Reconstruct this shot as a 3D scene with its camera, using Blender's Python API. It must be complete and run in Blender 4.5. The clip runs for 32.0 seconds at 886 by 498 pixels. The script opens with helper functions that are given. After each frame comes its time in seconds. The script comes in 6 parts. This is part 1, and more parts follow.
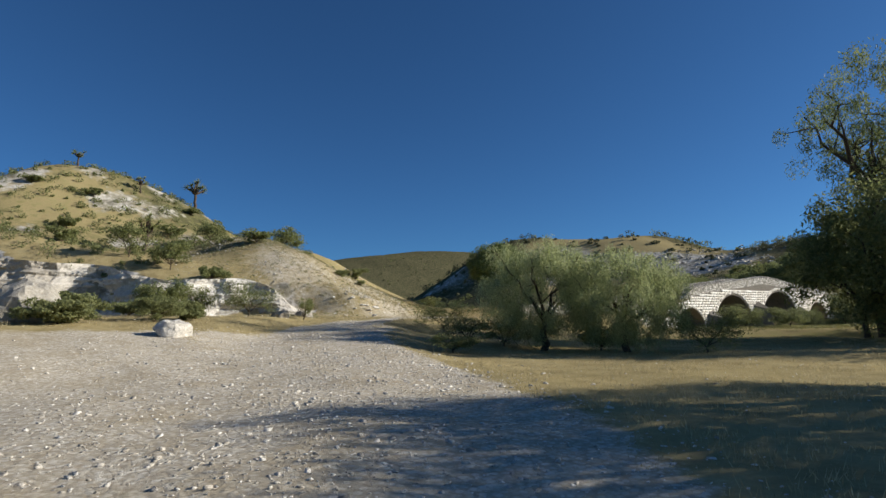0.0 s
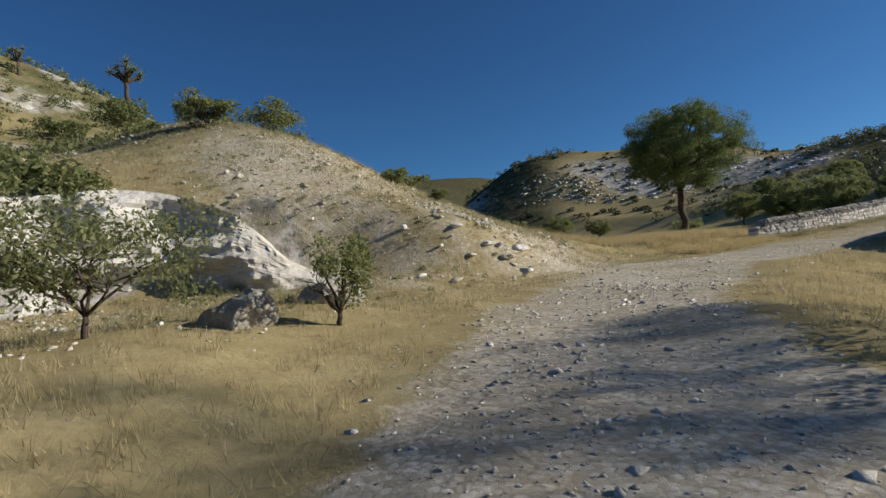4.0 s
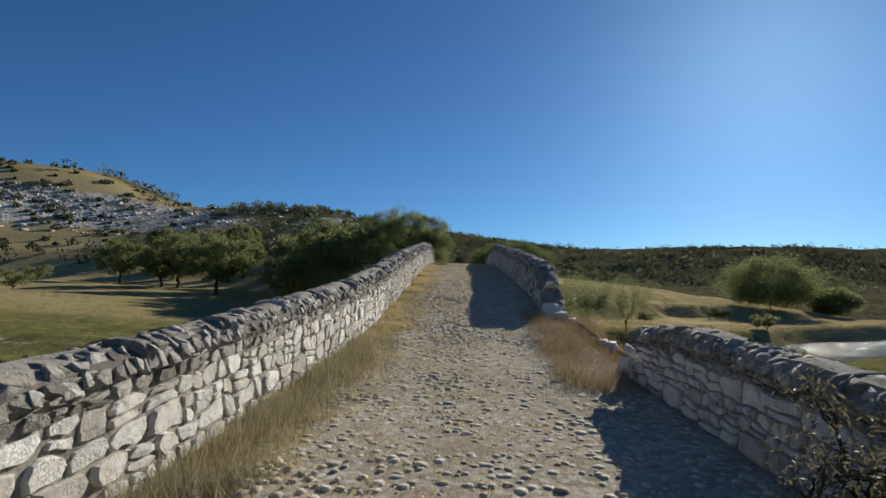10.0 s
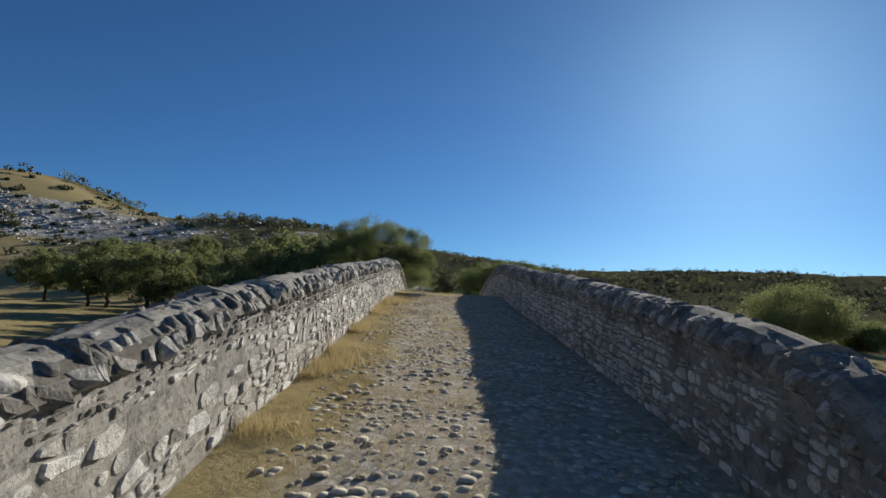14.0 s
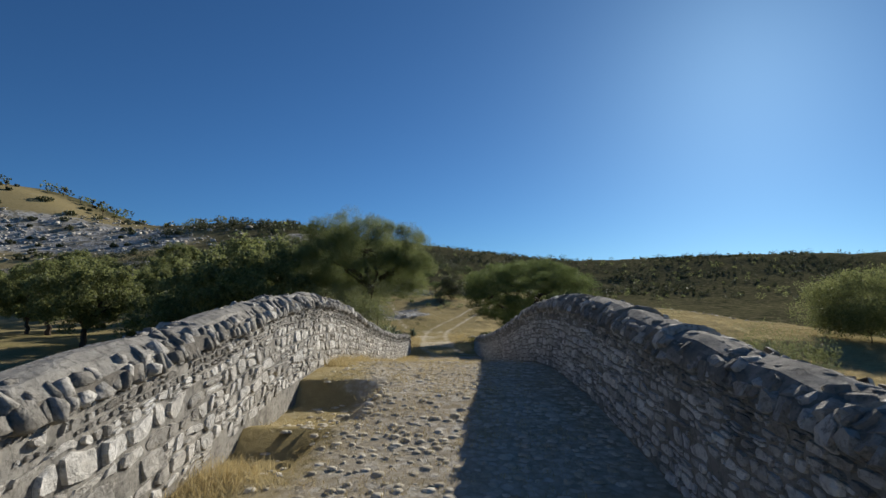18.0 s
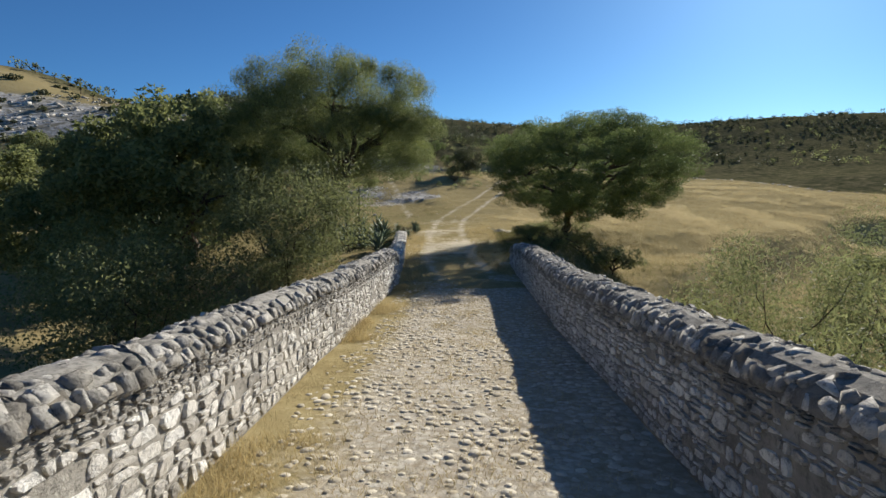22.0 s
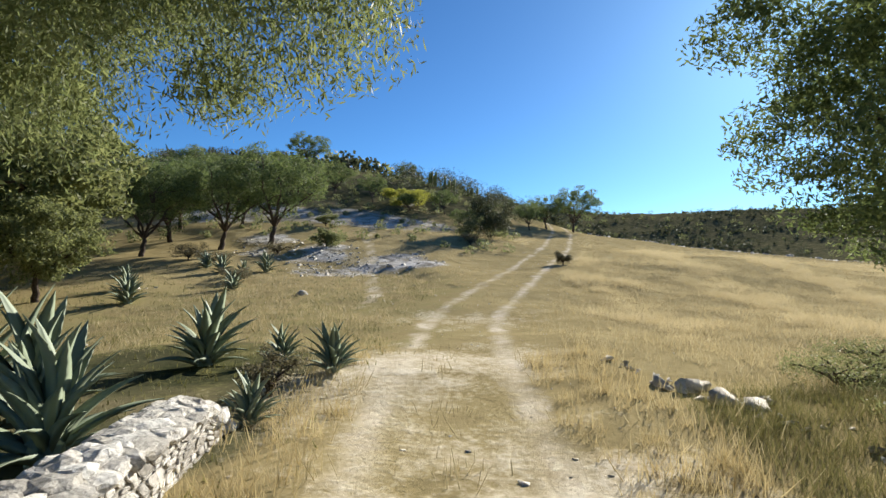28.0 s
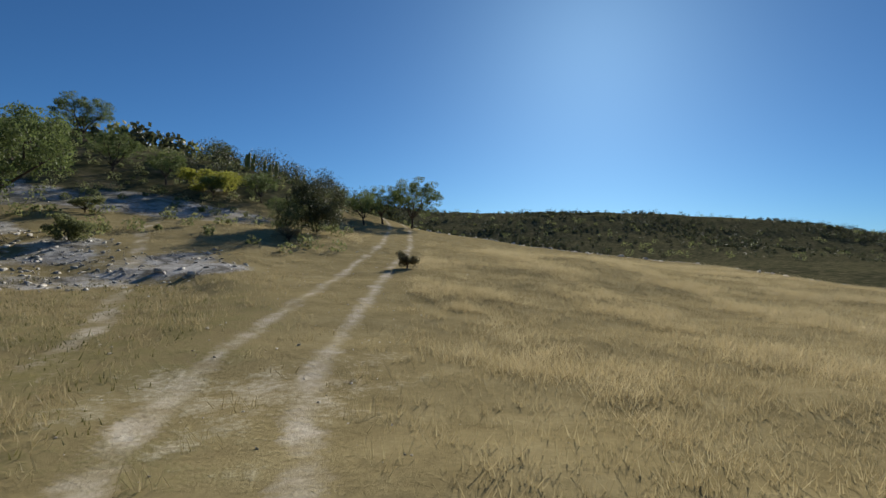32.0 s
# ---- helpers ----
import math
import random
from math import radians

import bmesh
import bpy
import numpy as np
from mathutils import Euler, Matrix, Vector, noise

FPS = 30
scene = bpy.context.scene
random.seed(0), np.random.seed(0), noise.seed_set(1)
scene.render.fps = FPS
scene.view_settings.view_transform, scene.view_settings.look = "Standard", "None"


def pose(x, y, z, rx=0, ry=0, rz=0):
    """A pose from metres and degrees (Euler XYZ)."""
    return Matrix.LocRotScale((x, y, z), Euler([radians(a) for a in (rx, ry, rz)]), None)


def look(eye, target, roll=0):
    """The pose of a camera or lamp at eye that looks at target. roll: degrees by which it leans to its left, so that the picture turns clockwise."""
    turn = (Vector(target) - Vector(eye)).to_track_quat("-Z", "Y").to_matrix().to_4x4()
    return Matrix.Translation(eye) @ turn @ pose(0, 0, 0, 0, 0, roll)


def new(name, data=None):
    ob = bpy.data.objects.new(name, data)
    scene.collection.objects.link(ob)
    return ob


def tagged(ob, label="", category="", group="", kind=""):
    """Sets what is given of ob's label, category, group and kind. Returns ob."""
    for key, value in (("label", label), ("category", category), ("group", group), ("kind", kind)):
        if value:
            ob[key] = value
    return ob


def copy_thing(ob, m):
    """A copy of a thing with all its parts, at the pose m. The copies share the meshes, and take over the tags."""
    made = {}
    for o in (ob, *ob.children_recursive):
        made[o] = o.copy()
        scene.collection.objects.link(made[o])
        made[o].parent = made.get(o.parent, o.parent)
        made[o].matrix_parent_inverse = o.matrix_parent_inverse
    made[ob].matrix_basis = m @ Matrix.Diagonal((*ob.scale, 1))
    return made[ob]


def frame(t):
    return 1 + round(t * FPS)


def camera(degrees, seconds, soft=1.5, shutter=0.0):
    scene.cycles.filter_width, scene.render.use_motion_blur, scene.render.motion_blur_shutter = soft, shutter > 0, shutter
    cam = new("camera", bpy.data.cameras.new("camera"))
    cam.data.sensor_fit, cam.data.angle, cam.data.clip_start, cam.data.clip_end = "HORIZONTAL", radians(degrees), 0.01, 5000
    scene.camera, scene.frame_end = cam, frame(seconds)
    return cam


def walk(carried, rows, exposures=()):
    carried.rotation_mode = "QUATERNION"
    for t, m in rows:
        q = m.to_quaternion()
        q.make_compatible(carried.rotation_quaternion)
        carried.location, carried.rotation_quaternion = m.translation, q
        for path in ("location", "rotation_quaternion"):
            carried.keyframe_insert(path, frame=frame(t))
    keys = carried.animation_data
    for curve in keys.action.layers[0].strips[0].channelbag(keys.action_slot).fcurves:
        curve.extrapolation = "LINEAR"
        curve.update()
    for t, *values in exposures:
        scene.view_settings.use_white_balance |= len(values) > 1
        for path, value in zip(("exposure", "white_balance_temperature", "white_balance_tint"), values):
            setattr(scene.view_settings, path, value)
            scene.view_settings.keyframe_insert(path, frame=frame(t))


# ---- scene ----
cam = camera(78.0, 32.0)
PATH = [
    (0, (38.791, -37.103, -0.828), (37.118, -36.04, -0.56), -1.2),
    (0.5, (36.0, -35.202, -0.666), (34.25, -34.235, -0.626), -0.5),
    (1, (32.049, -33.246, -0.565), (30.219, -32.441, -0.495), -2.8),
    (1.5, (28.086, -31.882, -0.539), (26.185, -31.26, -0.5), -0.1),
    (2, (24.918, -31.025, -0.425), (22.984, -30.52, -0.374), 1.3),
    (2.5, (22.039, -30.146, -0.354), (20.107, -29.631, -0.306), 0.4),
    (4.5, (6.885, -26.018, 0.946), (5.399, -24.683, 1.035), -5.1),
    (5, (3.296, -20.893, 1.16), (2.133, -19.279, 1.361), -3.9),
    (5.5, (0.673, -15.047, 1.272), (-0.088, -13.199, 1.363), -2.0),
    (6, (0.154, -10.535, 1.282), (-0.212, -8.569, 1.321), -4.8),
    (6.5, (0.096, -8.071, 1.345), (-0.076, -6.079, 1.39), -4.2),
    (7, (0.076, -6.334, 1.432), (-0.029, -4.338, 1.487), -2.3),
    (7.5, (0.088, -4.956, 1.506), (0.013, -2.959, 1.604), -0.8),
    (8, (0.085, -3.384, 1.582), (0.025, -1.387, 1.68), -0.1),
    (8.5, (0.053, -1.713, 1.652), (0.005, 0.285, 1.724), 1.1),
    (9, (0.018, -0.007, 1.72), (-0.039, 1.99, 1.807), 1.8),
    (9.5, (-0.045, 1.87, 1.793), (-0.121, 3.864, 1.919), 1.3),
    (10, (-0.138, 3.62, 1.855), (-0.226, 5.613, 1.99), 1.6),
    (10.5, (-0.21, 5.21, 1.959), (-0.3, 7.205, 2.06), 0.4),
    (11, (-0.283, 6.856, 2.026), (-0.376, 8.852, 2.102), 0.9),
    (11.5, (-0.278, 8.345, 2.111), (-0.34, 10.341, 2.224), -0.1),
    (12, (-0.274, 9.777, 2.206), (-0.317, 11.772, 2.343), 0.4),
    (12.5, (-0.256, 11.198, 2.314), (-0.289, 13.191, 2.478), -0.5),
    (13, (-0.286, 12.621, 2.419), (-0.329, 14.612, 2.602), 0.9),
    (13.5, (-0.316, 13.995, 2.562), (-0.359, 15.988, 2.72), 1.6),
    (14, (-0.334, 15.421, 2.741), (-0.365, 17.41, 2.946), 2.7),
    (14.5, (-0.312, 16.816, 2.862), (-0.336, 18.808, 3.044), 1.6),
    (15, (-0.308, 18.307, 3.163), (-0.333, 20.296, 3.374), 1.5),
    (15.5, (-0.358, 19.598, 3.405), (-0.394, 21.583, 3.648), 1.5),
    (17.5, (-0.211, 25.135, 4.033), (-0.264, 27.129, 4.18), 2.8),
    (18, (-0.162, 26.759, 4.15), (-0.209, 28.75, 4.339), 0.1),
    (18.5, (-0.221, 28.382, 4.326), (-0.273, 30.369, 4.548), 2.0),
    (19, (-0.238, 29.96, 4.471), (-0.288, 31.947, 4.694), 1.4),
    (19.5, (-0.206, 31.304, 4.637), (-0.259, 33.288, 4.887), -0.8),
    (20, (-0.286, 33.015, 4.839), (-0.342, 35.008, 5.002), 0.3),
    (20.5, (-0.295, 34.722, 4.918), (-0.363, 36.72, 4.944), -0.0),
    (21, (-0.312, 36.553, 4.842), (-0.393, 38.547, 4.706), -0.6),
    (21.5, (-0.381, 38.531, 4.642), (-0.478, 40.511, 4.379), 0.4),
    (22, (-0.426, 40.532, 4.374), (-0.531, 42.512, 4.113), -1.6),
    (22.5, (-0.499, 42.374, 4.164), (-0.6, 44.364, 3.99), -1.1),
    (23, (-0.576, 44.161, 3.954), (-0.685, 46.151, 3.782), 0.1),
    (23.5, (-0.717, 46.092, 3.723), (-0.827, 48.081, 3.551), 0.4),
    (24, (-0.889, 48.026, 3.594), (-0.977, 50.021, 3.49), 0.3),
    (24.5, (-1.094, 49.878, 3.41), (-1.166, 51.877, 3.386), 0.1),
    (26.5, (-1.236, 58.385, 2.91), (-1.355, 60.38, 2.829), 1.3),
    (27, (-1.322, 60.461, 2.918), (-1.432, 62.457, 2.993), -0.4),
    (27.5, (-1.434, 62.651, 2.897), (-1.57, 64.646, 2.89), -0.4),
    (28, (-1.579, 64.443, 2.888), (-1.711, 66.439, 2.917), 0.8),
    (28.5, (-1.653, 66.112, 2.884), (-1.778, 68.108, 2.892), 0.2),
    (29, (-1.722, 67.53, 2.872), (-1.818, 69.527, 2.868), -0.5),
    (29.5, (-1.702, 68.645, 2.886), (-1.751, 70.644, 2.894), 0.1),
    (30, (-1.688, 69.607, 2.892), (-1.662, 71.607, 2.91), 1.2),
    (30.5, (-1.562, 70.635, 2.934), (-1.447, 72.632, 2.949), 1.0),
    (31, (-1.445, 71.259, 2.965), (-1.219, 73.246, 2.986), 1.3),
    (31.5, (-1.32, 71.759, 2.985), (-0.97, 73.728, 3.008), 1.3),
    (32, (-1.045, 71.663, 3.131), (-0.575, 73.607, 3.156), 1.2),
]
EXPOSURES = [(0, 0.45), (1, 0.32), (2.5, 0.25), (5, 0.2), (6, 0.35), (9, 0.3), (13, 0.3), (18, 0.25), (20, 0.35), (22, 0.6), (24.5, 0.85), (26.5, 1.0), (28, 1.05), (29, 1.1), (30, 0.7), (31, 0.35), (32, 0.2)]
walk(cam, [(t, look(eye, target, roll)) for t, eye, target, roll in PATH], EXPOSURES)

# ---- world and light ----
SUN_AZ, SUN_EL = radians(28.9), radians(22.8)      # to the right of +y, above the horizon
world = bpy.data.worlds.new("sky")
scene.world = world
world.use_nodes = True
wn = world.node_tree
sky = wn.nodes.new("ShaderNodeTexSky")
sky.sky_type = "NISHITA"
sky.sun_disc = False
sky.sun_elevation, sky.sun_rotation = SUN_EL, SUN_AZ
sky.altitude, sky.air_density, sky.dust_density, sky.ozone_density = 2500, 1.0, 2.0, 6.0
wn.nodes["Background"].inputs["Strength"].default_value = 0.06
tint = wn.nodes.new("ShaderNodeMix")
tint.data_type, tint.blend_type = "RGBA", "MULTIPLY"
tint.inputs[0].default_value = 1.0
tint.inputs[7].default_value = (0.60, 0.93, 1.08, 1)
wn.links.new(sky.outputs["Color"], tint.inputs[6])
wn.links.new(tint.outputs[2], wn.nodes["Background"].inputs["Color"])
sun_data = bpy.data.lights.new("sun", "SUN")
sun_data.energy, sun_data.angle, sun_data.color = 4.8, radians(0.53), (1.0, 0.95, 0.86)
sun = new("sun", sun_data)
sun_dir = Vector((math.sin(SUN_AZ) * math.cos(SUN_EL), math.cos(SUN_AZ) * math.cos(SUN_EL), math.sin(SUN_EL)))
sun.rotation_mode = "QUATERNION"
sun.rotation_quaternion = sun_dir.to_track_quat("Z", "Y")
sun.location = (0, 0, 60)


# ---- materials ----
def nodes_of(name, rough=0.9, spec=0.3):
    m = bpy.data.materials.new(name)
    m.use_nodes = True
    t = m.node_tree
    b = t.nodes["Principled BSDF"]
    b.inputs["Roughness"].default_value = rough
    b.inputs["Specular IOR Level"].default_value = spec
    return m, t, b


def noise_node(t, scale, detail=6, rough=0.6, vector=None, dist=0.0):
    n = t.nodes.new("ShaderNodeTexNoise")
    n.inputs["Scale"].default_value = scale
    n.inputs["Detail"].default_value = detail
    n.inputs["Roughness"].default_value = rough
    n.inputs["Distortion"].default_value = dist
    if vector is None:
        vector = position(t)
    t.links.new(vector, n.inputs["Vector"])
    return n.outputs["Fac"]


def position(t):
    return t.nodes.new("ShaderNodeNewGeometry").outputs["Position"]


def ramp(t, fac, stops):
    r = t.nodes.new("ShaderNodeValToRGB")
    el = r.color_ramp.elements
    el[0].position, el[0].color = stops[0][0], (*stops[0][1], 1)
    el[1].position, el[1].color = stops[-1][0], (*stops[-1][1], 1)
    for p, c in stops[1:-1]:
        e = el.new(p)
        e.color = (*c, 1)
    t.links.new(fac, r.inputs["Fac"])
    return r.outputs["Color"]


def mix(t, fac, a, b, mode="MIX"):
    m = t.nodes.new("ShaderNodeMix")
    m.data_type, m.blend_type = "RGBA", mode
    for s, v in ((m.inputs[0], fac), (m.inputs[6], a), (m.inputs[7], b)):
        if isinstance(v, (int, float)):
            s.default_value = v
        elif isinstance(v, tuple):
            s.default_value = (*v, 1)
        else:
            t.links.new(v, s)
    return m.outputs[2]


def maths(t, op, a, b=0.0, clamp=False):
    m = t.nodes.new("ShaderNodeMath")
    m.operation, m.use_clamp = op, clamp
    for s, v in ((m.inputs[0], a), (m.inputs[1], b)):
        if isinstance(v, (int, float)):
            s.default_value = v
        else:
            t.links.new(v, s)
    return m.outputs[0]


def bump(t, b, height, strength=0.5, distance=0.05):
    n = t.nodes.new("ShaderNodeBump")
    n.inputs["Strength"].default_value, n.inputs["Distance"].default_value = strength, distance
    t.links.new(height, n.inputs["Height"])
    t.links.new(n.outputs["Normal"], b.inputs["Normal"])


def attr(t, name):
    a = t.nodes.new("ShaderNodeAttribute")
    a.attribute_name = name
    return a.outputs["Fac"]


def ground_material():
    m, t, b = nodes_of("ground", 1.0, 0.0)
    big, mid, fine = noise_node(t, 0.12, 5), noise_node(t, 1.1, 6), noise_node(t, 9, 8, 0.75)
    dry = ramp(t, mid, [(0.25, (0.23, 0.18, 0.092)), (0.5, (0.37, 0.297, 0.155)), (0.75, (0.49, 0.402, 0.222))])
    dry = mix(t, maths(t, "MULTIPLY", big, 0.7), dry, (0.27, 0.22, 0.10))
    green = ramp(t, mid, [(0.3, (0.085, 0.092, 0.032)), (0.55, (0.17, 0.16, 0.06)), (0.75, (0.28, 0.235, 0.10))])
    gravel = ramp(t, noise_node(t, 5, 8, 0.7), [(0.25, (0.34, 0.295, 0.225)), (0.5, (0.475, 0.425, 0.335)), (0.75, (0.64, 0.585, 0.485))])
    pebble = t.nodes.new("ShaderNodeTexVoronoi")
    pebble.inputs["Scale"].default_value = 13.0
    t.links.new(position(t), pebble.inputs["Vector"])
    sep = t.nodes.new("ShaderNodeSeparateColor")
    t.links.new(pebble.outputs["Color"], sep.inputs[0])
    gravel = mix(t, 0.5, gravel, ramp(t, sep.outputs[0], [(0.1, (0.36, 0.305, 0.225)), (0.55, (0.52, 0.46, 0.36)), (0.95, (0.76, 0.71, 0.61))]))
    gravel = mix(t, maths(t, "MULTIPLY", maths(t, "SUBTRACT", pebble.outputs["Distance"], 0.42), 2.0, True), gravel, (0.38, 0.32, 0.235))
    earth = maths(t, "MULTIPLY", maths(t, "SUBTRACT", noise_node(t, 0.55, 7, 0.7), 0.46), 5.0, True)
    gravel = mix(t, maths(t, "MULTIPLY", earth, 0.6), gravel, (0.34, 0.275, 0.175))
    rock = ramp(t, noise_node(t, 0.9, 9, 0.72, dist=0.6), [(0.3, (0.24, 0.21, 0.18)), (0.47, (0.48, 0.45, 0.40)), (0.68, (0.74, 0.71, 0.65))])
    patch = maths(t, "MULTIPLY", maths(t, "SUBTRACT", noise_node(t, 0.16, 7, 0.75), 0.47), 9.0, True)
    rock = mix(t, maths(t, "MULTIPLY", patch, 0.75), rock, (0.17, 0.15, 0.085))
    crack = maths(t, "MULTIPLY", maths(t, "SUBTRACT", noise_node(t, 0.42, 9, 0.8, dist=1.2), 0.49), 9.0, True)
    rock = mix(t, maths(t, "MULTIPLY", crack, 0.8), rock, (0.11, 0.10, 0.075))
    scrub = ramp(t, noise_node(t, 0.35, 8, 0.7), [(0.35, (0.045, 0.05, 0.026)), (0.52, (0.105, 0.098, 0.052)), (0.7, (0.22, 0.178, 0.105))])
    edge = maths(t, "MULTIPLY", maths(t, "SUBTRACT", fine, 0.5), 0.9)
    edge2 = maths(t, "ADD", edge, maths(t, "MULTIPLY", maths(t, "SUBTRACT", mid, 0.5), 1.1))

    def zone(name):
        a = maths(t, "ADD", attr(t, name), maths(t, "MULTIPLY", edge2, 0.8))
        w = maths(t, "MULTIPLY", maths(t, "SUBTRACT", a, 0.35), 3.5, True)
        return maths(t, "MULTIPLY", w, maths(t, "MULTIPLY", attr(t, name), 6.0, True))

    c = mix(t, zone("scrub"), dry, scrub)
    c = mix(t, zone("green"), c, green)
    c = mix(t, zone("gravel"), c, gravel)
    c = mix(t, zone("rock"), c, rock)
    sand = ramp(t, noise_node(t, 3.2, 8, 0.7), [(0.3, (0.46, 0.38, 0.26)), (0.5, (0.62, 0.535, 0.40)), (0.72, (0.74, 0.66, 0.52))])
    c = mix(t, zone("sand"), c, sand)
    rut = maths(t, "ABSOLUTE", maths(t, "SUBTRACT", attr(t, "rut_way"), 0.9))
    for away, half in ((rut, 0.25), (attr(t, "foot_way"), 0.34)):
        ragged = maths(t, "ADD", away, maths(t, "MULTIPLY", edge2, 0.75))
        worn = maths(t, "MULTIPLY", maths(t, "SUBTRACT", half, ragged), 5.0, True)
        bare = maths(t, "MULTIPLY", maths(t, "SUBTRACT", noise_node(t, 0.9, 6), 0.34), 3.5, True)
        c = mix(t, maths(t, "MULTIPLY", worn, bare), c, sand)
    c = mix(t, 0.35, c, ramp(t, fine, [(0.25, (0.25, 0.25, 0.25)), (0.75, (0.85, 0.85, 0.85))]), "OVERLAY")
    t.links.new(c, b.inputs["Base Color"])
    knobs = maths(t, "MULTIPLY", maths(t, "SUBTRACT", 0.7, pebble.outputs["Distance"]), maths(t, "MULTIPLY", attr(t, "gravel"), 0.3))
    bump(t, b, maths(t, "ADD", knobs, maths(t, "ADD", fine, maths(t, "MULTIPLY", mid, 2.0))), 0.6, 0.045)
    return m


def stone_material(name, dark, mid_c, light, lichen=0.35, relief=0.035):
    m, t, b = nodes_of(name, 0.96, 0.08)
    info = t.nodes.new("ShaderNodeObjectInfo").outputs["Random"]
    geo = t.nodes.new("ShaderNodeNewGeometry")
    island = geo.outputs["Random Per Island"]
    both = maths(t, "FRACT", maths(t, "ADD", info, island))
    n1, n2 = noise_node(t, 6, 8, 0.7), noise_node(t, 45, 6, 0.7)
    f = maths(t, "ADD", maths(t, "MULTIPLY", both, 0.45), maths(t, "MULTIPLY", n1, 0.6))
    c = ramp(t, f, [(0.2, dark), (0.5, mid_c), (0.82, light)])
    stain = maths(t, "MULTIPLY", maths(t, "SUBTRACT", noise_node(t, 2.2, 9, 0.75), 0.5), 7.0, True)
    c = mix(t, maths(t, "MULTIPLY", stain, lichen), c, (0.10, 0.095, 0.085))
    speck = maths(t, "MULTIPLY", maths(t, "SUBTRACT", noise_node(t, 17, 8, 0.78), 0.5), 8.0, True)
    c = mix(t, maths(t, "MULTIPLY", speck, min(0.8, lichen * 1.25)), c, (0.115, 0.108, 0.092))
    t.links.new(c, b.inputs["Base Color"])
    bump(t, b, maths(t, "ADD", n1, maths(t, "MULTIPLY", n2, 0.3)), 1.0, relief)
    return m


def leaf_material(name, a, bcol, trans=0.25):
    m, t, b = nodes_of(name, 0.6, 0.25)
    geo = t.nodes.new("ShaderNodeNewGeometry")
    f = maths(t, "ADD", maths(t, "MULTIPLY", geo.outputs["Random Per Island"], 0.55), maths(t, "MULTIPLY", noise_node(t, 0.9, 3), 0.5))
    c = ramp(t, f, [(0.15, a), (0.9, bcol)])
    t.links.new(c, b.inputs["Base Color"])
    tr = t.nodes.new("ShaderNodeBsdfTranslucent")
    t.links.new(c, tr.inputs["Color"])
    ms = t.nodes.new("ShaderNodeMixShader")
    ms.inputs[0].default_value = trans
    t.links.new(b.outputs[0], ms.inputs[1])
    t.links.new(tr.outputs[0], ms.inputs[2])
    t.links.new(ms.outputs[0], t.nodes["Material Output"].inputs["Surface"])
    return m


def bark_material():
    m, t, b = nodes_of("bark", 0.95, 0.1)
    n = noise_node(t, 12, 8, 0.7, dist=0.8)
    t.links.new(ramp(t, n, [(0.3, (0.035, 0.026, 0.02)), (0.7, (0.15, 0.115, 0.085))]), b.inputs["Base Color"])
    bump(t, b, n, 1.0, 0.04)
    return m


def water_material():
    m, t, b = nodes_of("water", 0.1, 0.4)
    b.inputs["Base Color"].default_value = (0.025, 0.03, 0.022, 1)
    b.inputs["IOR"].default_value = 1.33
    riffle = maths(t, "MULTIPLY", maths(t, "SUBTRACT", noise_node(t, 0.35, 4), 0.32), 3.0, True)
    n = maths(t, "ADD", noise_node(t, 2.6, 3, 0.6), maths(t, "MULTIPLY", noise_node(t, 11.0, 3, 0.6), 0.4))
    bump(t, b, maths(t, "MULTIPLY", n, maths(t, "ADD", riffle, 0.3)), 1.0, 0.36)
    return m


GROUND = ground_material()
WALL_STONE = stone_material("limestone", (0.46, 0.41, 0.335), (0.75, 0.705, 0.62), (0.89, 0.86, 0.79), 0.26, 0.045)
CAP_STONE = stone_material("coping_stone", (0.17, 0.155, 0.132), (0.36, 0.335, 0.29), (0.72, 0.68, 0.61), 0.6, 0.05)
MORTAR = stone_material("mortar", (0.17, 0.15, 0.12), (0.29, 0.26, 0.215), (0.42, 0.385, 0.325), 0.6)
WHITE_ROCK = stone_material("white_rock", (0.33, 0.285, 0.22), (0.60, 0.55, 0.47), (0.82, 0.78, 0.71), 0.3)
PLASTER = stone_material("old_plaster", (0.12, 0.11, 0.093), (0.23, 0.212, 0.18), (0.44, 0.41, 0.355), 0.75, 0.025)
BOULDER_STONE = stone_material("boulder_stone", (0.27, 0.235, 0.18), (0.49, 0.45, 0.38), (0.74, 0.70, 0.63), 0.4, 0.05)
OLD_STONE = stone_material("weathered_limestone", (0.32, 0.295, 0.25), (0.64, 0.60, 0.53), (0.89, 0.86, 0.79), 0.45, 0.045)
COBBLE = stone_material("cobble", (0.40, 0.34, 0.24), (0.55, 0.485, 0.365), (0.72, 0.655, 0.53), 0.15, 0.014)
FIELD_STONE = stone_material("field_stone", (0.33, 0.28, 0.22), (0.52, 0.47, 0.39), (0.70, 0.66, 0.58), 0.15)
BARK = bark_material()
WATER = water_material()
LEAF_MESQUITE = leaf_material("leaf_mesquite", (0.06, 0.09, 0.03), (0.22, 0.265, 0.09), 0.48)
LEAF_PEPPER = leaf_material("leaf_pepper", (0.09, 0.118, 0.04), (0.30, 0.33, 0.13), 0.5)
LEAF_WILLOW = leaf_material("leaf_willow", (0.19, 0.225, 0.09), (0.54, 0.57, 0.29), 0.55)
LEAF_DARK = leaf_material("leaf_dark", (0.098, 0.12, 0.045), (0.32, 0.335, 0.13), 0.52)
# dark scrub foliage, its colour lifted slightly to paint in distant haze
LEAF_FAR = leaf_material("leaf_far", (0.045, 0.055, 0.03), (0.135, 0.14, 0.065), 0.25)
